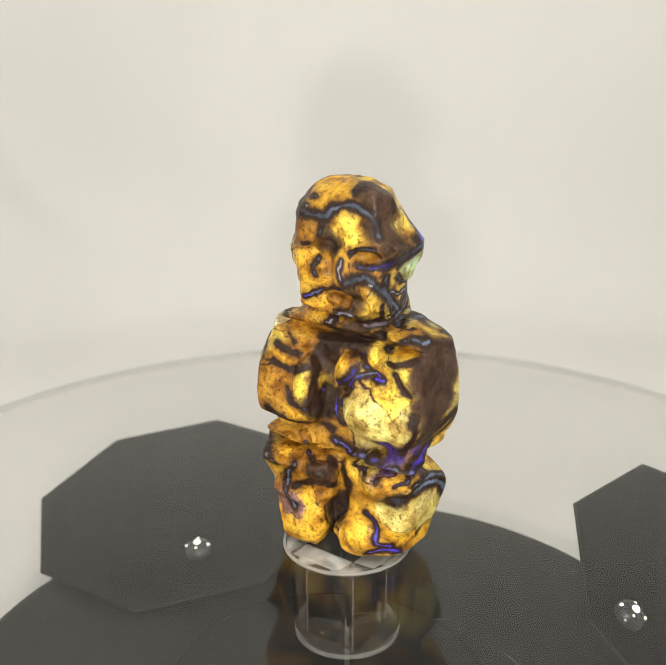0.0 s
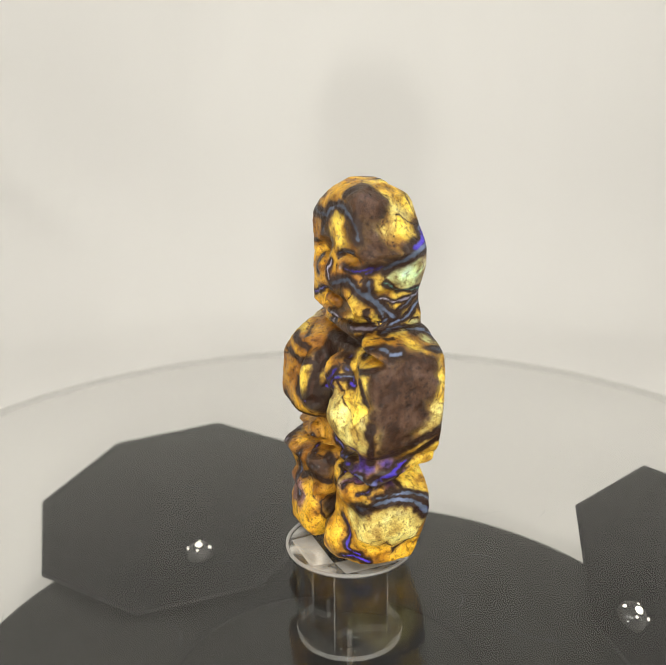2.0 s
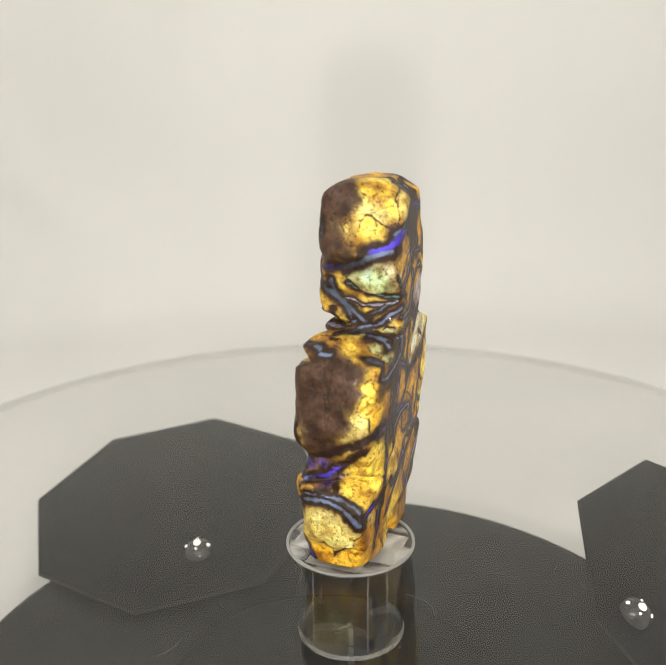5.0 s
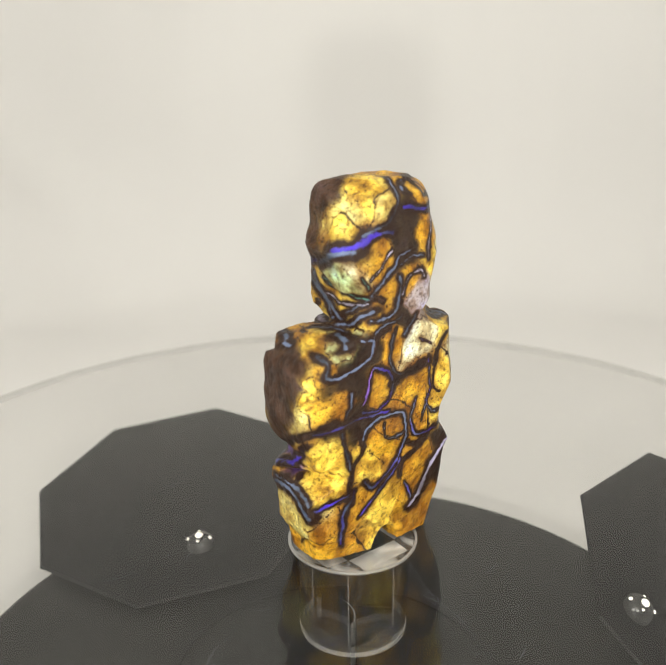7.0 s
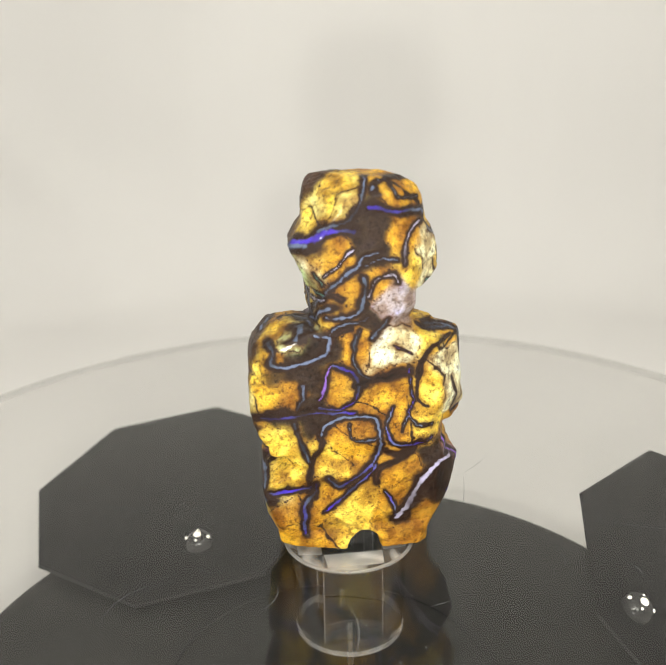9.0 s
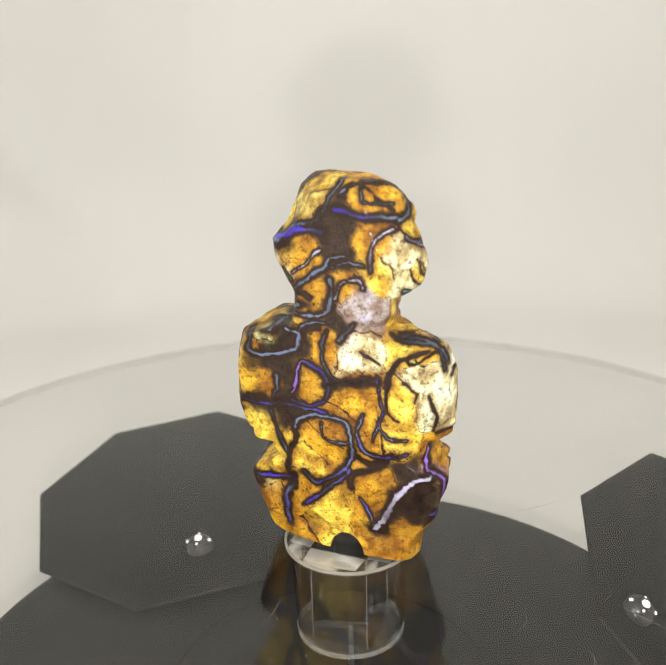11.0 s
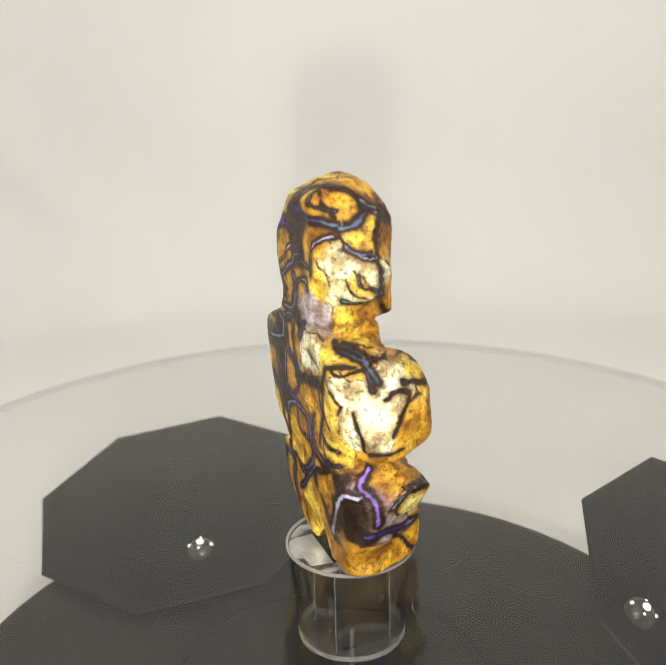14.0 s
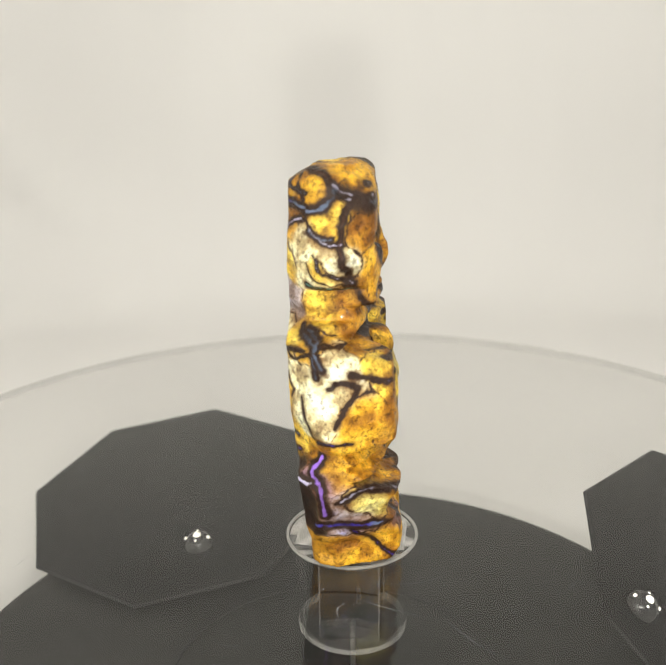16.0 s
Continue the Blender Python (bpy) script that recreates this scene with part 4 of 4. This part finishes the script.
seam("v", 0.98, 148, -15.6, 5.9, 24.2, -15.6, 7.9, 21.4, -18.5, 6.3, 18.7, -17.9, 5.6, 14.4)
seam("p", 0.84, 149, -16.5, 7.3, 11.9, -17.1, 4.6, 12.1, -15.4, -0.9, 10.9, -14.3, -4.4, 11.0)
seam("p", 0.42, 147, -15.6, 0.9, 10.2, -12.1, -4.1, 4.8, -10.9, -6.7, 2.5)
seam("u", 0.35, 153, -1.6, 10.3, 69.4, -1.6, 8.9, 70.3, -3.0, 7.4, 71.3)
seam("k", 0.35, 151, -4.7, 8.2, 71.0, -7.4, 9.1, 68.9, -9.8, 8.2, 67.3)
seam("k", 0.49, 151, -3.3, 7.7, 71.1, -7.4, 5.6, 71.3, -10.2, 3.9, 69.5, -10.9, 2.0, 67.6)
seam("l", 0.49, 149, -10.2, 3.9, 69.5, -10.0, 1.4, 68.2, -8.1, -2.3, 67.4, -6.9, -3.2, 67.2)
seam("k", 0.42, 148, -11.2, 1.0, 66.6, -12.0, 1.9, 65.0, -12.9, 2.4, 61.0, -14.0, 2.2, 57.7, -11.4, 0.4, 53.3)
seam("l", 0.42, 150, -11.7, 7.3, 62.8, -13.1, 6.2, 61.2, -13.9, 4.5, 60.5, -12.9, 2.1, 60.5)
seam("l", 0.35, 149, -13.6, 6.7, 58.3, -13.9, 6.0, 56.4, -13.8, 3.5, 55.3, -11.4, 0.3, 53.8)
seam("c", 0.42, 150, -11.4, 7.9, 53.3, -12.3, 5.3, 53.0, -10.0, 0.2, 52.4)
seam("k", 0.49, 148, -12.1, 1.4, 53.6, -9.0, -1.6, 49.6, -8.5, -2.8, 49.0)
seam("k", 0.35, 148, -16.6, 6.1, 44.5, -15.8, 2.5, 44.3, -8.7, -5.2, 41.5)
seam("u", 0.8, -10, 10.2, -0.5, 46.7, 7.8, 3.7, 47.4, 7.7, 6.5, 48.2, 7.6, 8.2, 49.7, 6.7, 9.7, 50.8)
seam("u", 0.8, -12, 10.2, 5.1, 46.7, 10.9, 7.6, 46.4, 12.0, 8.8, 45.6)
seam("l", 0.4, -10, 7.8, 0.5, 52.4, 7.9, 3.7, 51.6, 7.8, 6.5, 51.6, 7.0, 9.2, 52.2)
seam("u", 1.2, -10, 9.4, 0.8, 58.0, 10.4, 3.1, 59.2, 11.8, 5.6, 60.8, 9.8, 8.9, 61.4)
seam("p", 0.6, -9, 8.4, -2.5, 57.5, 9.3, -0.2, 58.3)
seam("c", 0.5, -10, 8.8, 1.1, 55.5, 8.5, 3.3, 53.8, 7.9, 6.7, 53.3, 7.0, 9.7, 53.0)
seam("u", 0.8, -10, 15.5, -2.2, 44.9, 15.7, 0.0, 45.0)
seam("k", 0.7, -10, 15.5, 0.3, 23.9, 15.8, 2.3, 25.2, 18.5, 4.8, 28.4, 19.0, 6.2, 29.2)
seam("k", 0.6, -10, 15.3, -0.2, 23.6, 15.1, 0.3, 19.5, 16.7, -0.5, 18.5)
seam("u", 1.3, -8, 13.0, -6.8, 15.7, 16.1, -4.3, 17.6, 16.6, -1.6, 17.7, 17.4, 2.0, 16.6, 17.7, 4.8, 14.1)
seam("p", 0.6, -7, 8.2, -7.1, 3.8, 11.3, -5.9, 4.6, 12.8, -4.6, 4.2)
seam("k", 0.5, -9, 13.2, -4.4, 23.9, 16.2, -6.4, 29.2, 16.2, -6.4, 33.0)
seam("u", 0.7, 46, 8.3, -1.9, 55.8, 7.7, -1.1, 52.7, 7.6, 0.8, 50.5, 7.7, 1.4, 48.8)
seam("u", 0.5, 43, 11.0, 9.3, 37.3, 11.0, 9.1, 34.8, 12.2, 8.8, 32.8)
seam("p", 0.8, 49, 15.3, -5.7, 20.9, 15.2, -1.9, 21.9, 15.5, 0.9, 24.2)
seam("u", 0.8, 48, 16.0, -5.0, 18.6, 16.6, -0.6, 18.8, 16.9, 2.5, 18.0, 17.6, 5.2, 16.7)
seam("k", 0.8, 48, 15.3, -3.3, 25.8, 19.2, 4.8, 30.3, 18.1, 7.1, 31.5, 14.4, 8.4, 32.6)
seam("u", 1, -58, -8.9, -2.5, 66.4, -4.9, -3.6, 65.9, -2.7, -3.7, 65.9, -1.6, -3.6, 67.3, 1.2, -3.7, 68.4, 3.2, -3.9, 68.1, 5.4, -4.1, 67.3, 7.0, -4.1, 66.0, 7.6, -3.7, 63.4)
seam("u", 0.5, -60, -3.5, -3.8, 64.5, -4.1, -3.9, 62.5)
seam("k", 0.5, -58, -8.0, -3.3, 60.6, -6.4, -3.4, 60.8)
seam("l", 0.4, -61, 0.7, -5.1, 58.9, 0.8, -5.7, 57.1, 0.9, -5.8, 55.2)
seam("u", 0.5, -62, 2.4, -4.0, 59.9, 4.6, -4.4, 60.8, 7.0, -4.2, 61.1)
seam("u", 1.1, -61, 1.9, -5.4, 54.7, 4.0, -4.3, 55.5, 5.9, -4.3, 55.8, 7.2, -3.7, 54.4, 7.6, -0.3, 51.9, 7.9, 3.7, 48.5)
seam("p", 0.7, -62, 3.7, -4.0, 57.7, 6.8, -3.7, 57.7, 8.8, -2.0, 58.4, 9.6, 0.6, 58.6)
seam("p", 0.5, -59, -7.4, -3.5, 50.8, -4.9, -3.9, 51.9, -2.1, -4.2, 53.0, 0.9, -5.1, 53.4)
seam("u", 0.4, -59, -4.6, -4.4, 55.2, -5.3, -4.3, 56.7, -4.1, -3.8, 58.3)
seam("l", 0.8, -60, -3.8, -2.2, 45.5, -3.0, -2.3, 46.0, 1.0, -5.1, 49.0, 3.2, -5.0, 48.8, 4.9, -3.5, 46.8, 6.3, -2.5, 47.1, 7.4, -0.8, 47.1)
seam("u", 0.5, -64, 7.4, -1.6, 50.5, 7.1, -1.1, 47.2)
seam("l", 0.5, -59, -10.6, 1.3, 67.3, -5.6, -2.3, 69.0)
seam("k", 0.8, -62, 2.6, -3.1, 70.4, 3.5, -2.2, 71.1)
seam("p", 0.4, -56, -16.3, -4.9, 38.0, -13.1, -6.3, 37.9)
seam("k", 0.6, -56, -13.0, -6.2, 38.1, -9.6, -5.9, 36.8, -5.9, -6.0, 38.1)
seam("k", 0.6, -57, -12.8, -5.0, 41.0, -9.5, -6.0, 40.4, -7.9, -4.9, 39.8)
seam("p", 0.4, -57, -10.2, -6.1, 33.2, -9.1, -6.7, 31.3, -8.0, -7.0, 30.3, -5.8, -7.2, 30.0)
seam("p", 0.3, -58, -6.9, -6.0, 38.3, -5.1, -5.5, 37.8)
seam("k", 0.9, -60, -4.4, -2.3, 42.0, -5.0, -3.6, 38.3, -4.7, -6.4, 32.8, -4.9, -5.6, 30.0)
seam("p", 0.6, -60, -3.9, -3.3, 32.8, 1.8, -6.8, 36.8, 4.4, -6.7, 39.1, 4.8, -6.2, 39.8)
seam("p", 0.7, -60, -1.6, -2.4, 29.5, -1.6, -2.5, 31.7, 3.7, -7.0, 36.8, 5.6, -6.6, 38.4, 9.7, -5.6, 38.3)
seam("p", 0.5, -61, -0.2, -2.4, 26.4, -1.6, -2.4, 28.6, -0.7, -2.4, 30.6, 4.3, -6.7, 36.2)
seam("u", 0.5, -62, 5.1, -6.8, 38.5, 7.7, -4.7, 38.9)
seam("k", 1, -60, -4.9, -1.3, 42.5, -1.0, -1.9, 42.6, 3.2, -1.7, 43.1, 8.0, -2.3, 45.5)
seam("p", 0.5, -62, 4.3, -3.3, 41.4, 6.0, -5.1, 39.9, 8.7, -5.1, 38.8)
seam("u", 0.7, -64, 9.3, -3.2, 43.0, 13.3, -4.7, 45.8, 14.8, -2.2, 45.3)
seam("k", 0.6, -64, 10.9, -5.4, 41.2, 14.2, -6.2, 42.1, 16.1, -5.6, 42.6)
seam("k", 0.5, -64, 12.4, -6.3, 39.8, 13.8, -6.2, 37.3, 15.2, -6.4, 36.5)
seam("k", 0.7, -56, -14.5, -6.5, 28.4, -11.1, -6.8, 27.0, -6.4, -5.7, 26.5, -2.4, -2.4, 24.7)
seam("l", 0.8, -56, -15.5, -6.4, 18.2, -13.1, -7.2, 17.5)
seam("u", 0.7, -58, -8.1, -7.4, 18.4, -10.8, -5.5, 14.6, -10.3, -6.8, 11.4, -8.3, -7.3, 9.4)
seam("u", 0.4, -59, -6.9, -5.0, 21.9, -4.9, -5.6, 19.1, -2.4, -7.6, 17.4)
seam("p", 0.3, -59, -7.2, -3.6, 19.5, -4.4, -7.4, 18.7)
seam("p", 1, -60, -1.6, -2.6, 22.8, 1.9, -3.5, 21.8, 4.6, -4.2, 21.7, 8.5, -6.1, 22.7)
seam("p", 0.5, -62, 4.9, -4.5, 21.2, 6.3, -6.3, 19.4)
seam("p", 0.5, -63, 9.6, -8.1, 18.8, 11.3, -6.5, 21.7, 14.1, -6.1, 21.2, 15.2, -6.2, 19.9, 12.9, -7.0, 18.6)
seam("p", 0.6, -62, 6.8, -6.3, 11.3, 8.8, -6.2, 9.3, 9.3, -6.9, 6.0, 11.8, -5.7, 5.4)
seam("k", 0.6, -58, -9.3, -5.6, 12.8, -3.8, -6.8, 15.5, -0.8, -4.7, 14.4)
seam("k", 0.7, -60, -1.7, -4.6, 19.4, 2.5, -5.6, 16.8, 0.1, -2.4, 10.4)


def seam_pattern(P, N):
    """For each place the patch colour, the distance to the nearest seam in seam widths, and that seam's colour."""
    kinds = np.array([k for k, _ in PATCHES])
    S = np.array([c for _, c in PATCHES])
    warp = np.stack([1.3 * noise_at(P, 0.17, o) + 0.7 * noise_at(P, 0.45, o + 7) + 0.25 * noise_at(P, 1.3, o + 3) for o in (0, 17, 41)], 1)
    Q = P + warp
    D = np.sqrt(((Q ** 2).sum(1)[:, None] + (S ** 2).sum(1)[None] - 2 * Q @ S.T).clip(0.01))
    order = D.argmin(1)
    own = D[np.arange(len(P)), order]
    tints = np.array([TINTS[k] for k in kinds])
    weight = np.exp(-np.clip((D - own[:, None]) / 0.35, 0, 30))
    tint = (weight @ tints) / weight.sum(1)[:, None]
    # thin brown seams between some patches of different make
    differ = kinds[order][:, None] != kinds[None, :]
    apart = np.sqrt(((S[:, None] - S[None]) ** 2).sum(2))
    edge = (D ** 2 - own[:, None] ** 2) / (2 * apart[order] + 1e-6)
    pair = np.random.RandomState(5).uniform(0.0, 0.22, (len(S), len(S)))
    pair = np.minimum(pair, pair.T)
    brown = (kinds[order] == "b") | (kinds[order] == "k")
    ratio = np.where(differ, edge / pair[order], 99).min(1) + np.where(brown, 0.9, 0.45)
    hair = (swirl(Q, 0.17, 130.0) + 0.1) / (0.10 + 0.22 * np.clip(noise_at(P, 0.12, 77.0), -0.4, 1))
    ratio = np.where(brown, ratio, np.minimum(ratio, hair + 1.2))
    core = np.tile(np.array(OPALS["k"]), (len(P), 1))
    # the drawn seams
    R = P + np.stack([0.4 * noise_at(P, 0.4, o) + 0.22 * noise_at(P, 1.2, o + 4) for o in (11, 23, 37)], 1)
    pale = np.clip(0.4 + 1.6 * noise_at(P, 0.22, 35.0), 0, 1)[:, None]
    swell = 1 + 0.5 * noise_at(P, 0.35, 51.0) + 0.2 * noise_at(P, 1.1, 61.0)
    for kind, width, bearing, line in SEAMS:
        out = np.array([math.cos(radians(bearing)), math.sin(radians(bearing)), 0])
        reach = 7 * width + 1.5
        ids = np.where(((R > line.min(0) - reach - 2) & (R < line.max(0) + reach + 2)).all(1) & (N @ out > -0.2))[0]
        if not len(ids):
            continue
        # depth counts less than the course across the face
        squash = np.eye(3) - 0.6 * np.outer(out, out)
        q, pts = R[ids] @ squash, line @ squash
        near = np.full(len(ids), 1e3)
        for a, b in zip(pts, pts[1:]):
            d = b - a
            t = np.clip(((q - a) @ d) / (d @ d + 1e-9), 0, 1)
            near = np.minimum(near, np.linalg.norm(q - a - t[:, None] * d, axis=1))
        near = near / (0.84 * width * swell[ids])
        closer = near < ratio[ids]
        ratio[ids] = np.where(closer, near, ratio[ids])
        colour = np.tile(np.array(OPALS[kind]), (len(ids), 1))
        if kind == "p":
            colour += pale[ids] * (np.array(OPALS["u"]) - OPALS["p"])
        core[ids[closer]] = colour[closer]
    return tint, ratio, core


def carved_figure():
    step, lo = 0.28, (-21.6, -11.6, 0.5)
    n = (152, 88, 258)
    ax = [lo[k] + step * np.arange(n[k]) for k in range(3)]
    X, Y, Z = np.meshgrid(*ax, indexing="ij")
    verts, faces = surface_net(statue_field(X, Y, Z), lo, step)
    me = bpy.data.meshes.new("carved_figure")
    me.from_pydata((verts * 0.001).tolist(), [], faces.tolist())
    me.update()
    normals = np.empty(len(verts) * 3)
    me.vertex_normals.foreach_get("vector", normals)
    normals = normals.reshape(-1, 3)
    flat = np.clip((8.2 - verts[:, 1]) / 2, 0.15, 1)  # the sawn back is smoother
    rough = 0.22 * noise_at(verts, 0.33) + 0.13 * noise_at(verts, 0.9) + 0.05 * noise_at(verts, 2.2)
    tint, edge, core = seam_pattern(verts, normals)
    rough -= 0.10 * np.exp(-np.clip(edge / 0.9, 0, 5) ** 2)
    moved = verts + normals * (rough * flat)[:, None]
    me.vertices.foreach_set("co", (moved * 0.001).ravel())
    a = me.attributes.new("patch", "FLOAT_COLOR", "POINT")
    a.data.foreach_set("color", np.c_[tint, np.ones(len(tint))].ravel())
    b = me.attributes.new("seam", "FLOAT", "POINT")
    b.data.foreach_set("value", np.minimum(edge, 20.0))
    c = me.attributes.new("core", "FLOAT_COLOR", "POINT")
    c.data.foreach_set("color", np.c_[core, np.ones(len(core))].ravel())
    me.materials.append(OPAL)
    me.shade_smooth()
    me.update()
    return tagged(new("carved_figure", me), "small seated figure carved from ochre boulder opal with blue seams", "statue")


FIGURE = carved_figure()


def motions():
    walk(DISC, spin_rows())
    walk(FIGURE, spin_rows(0.0007))


motions()
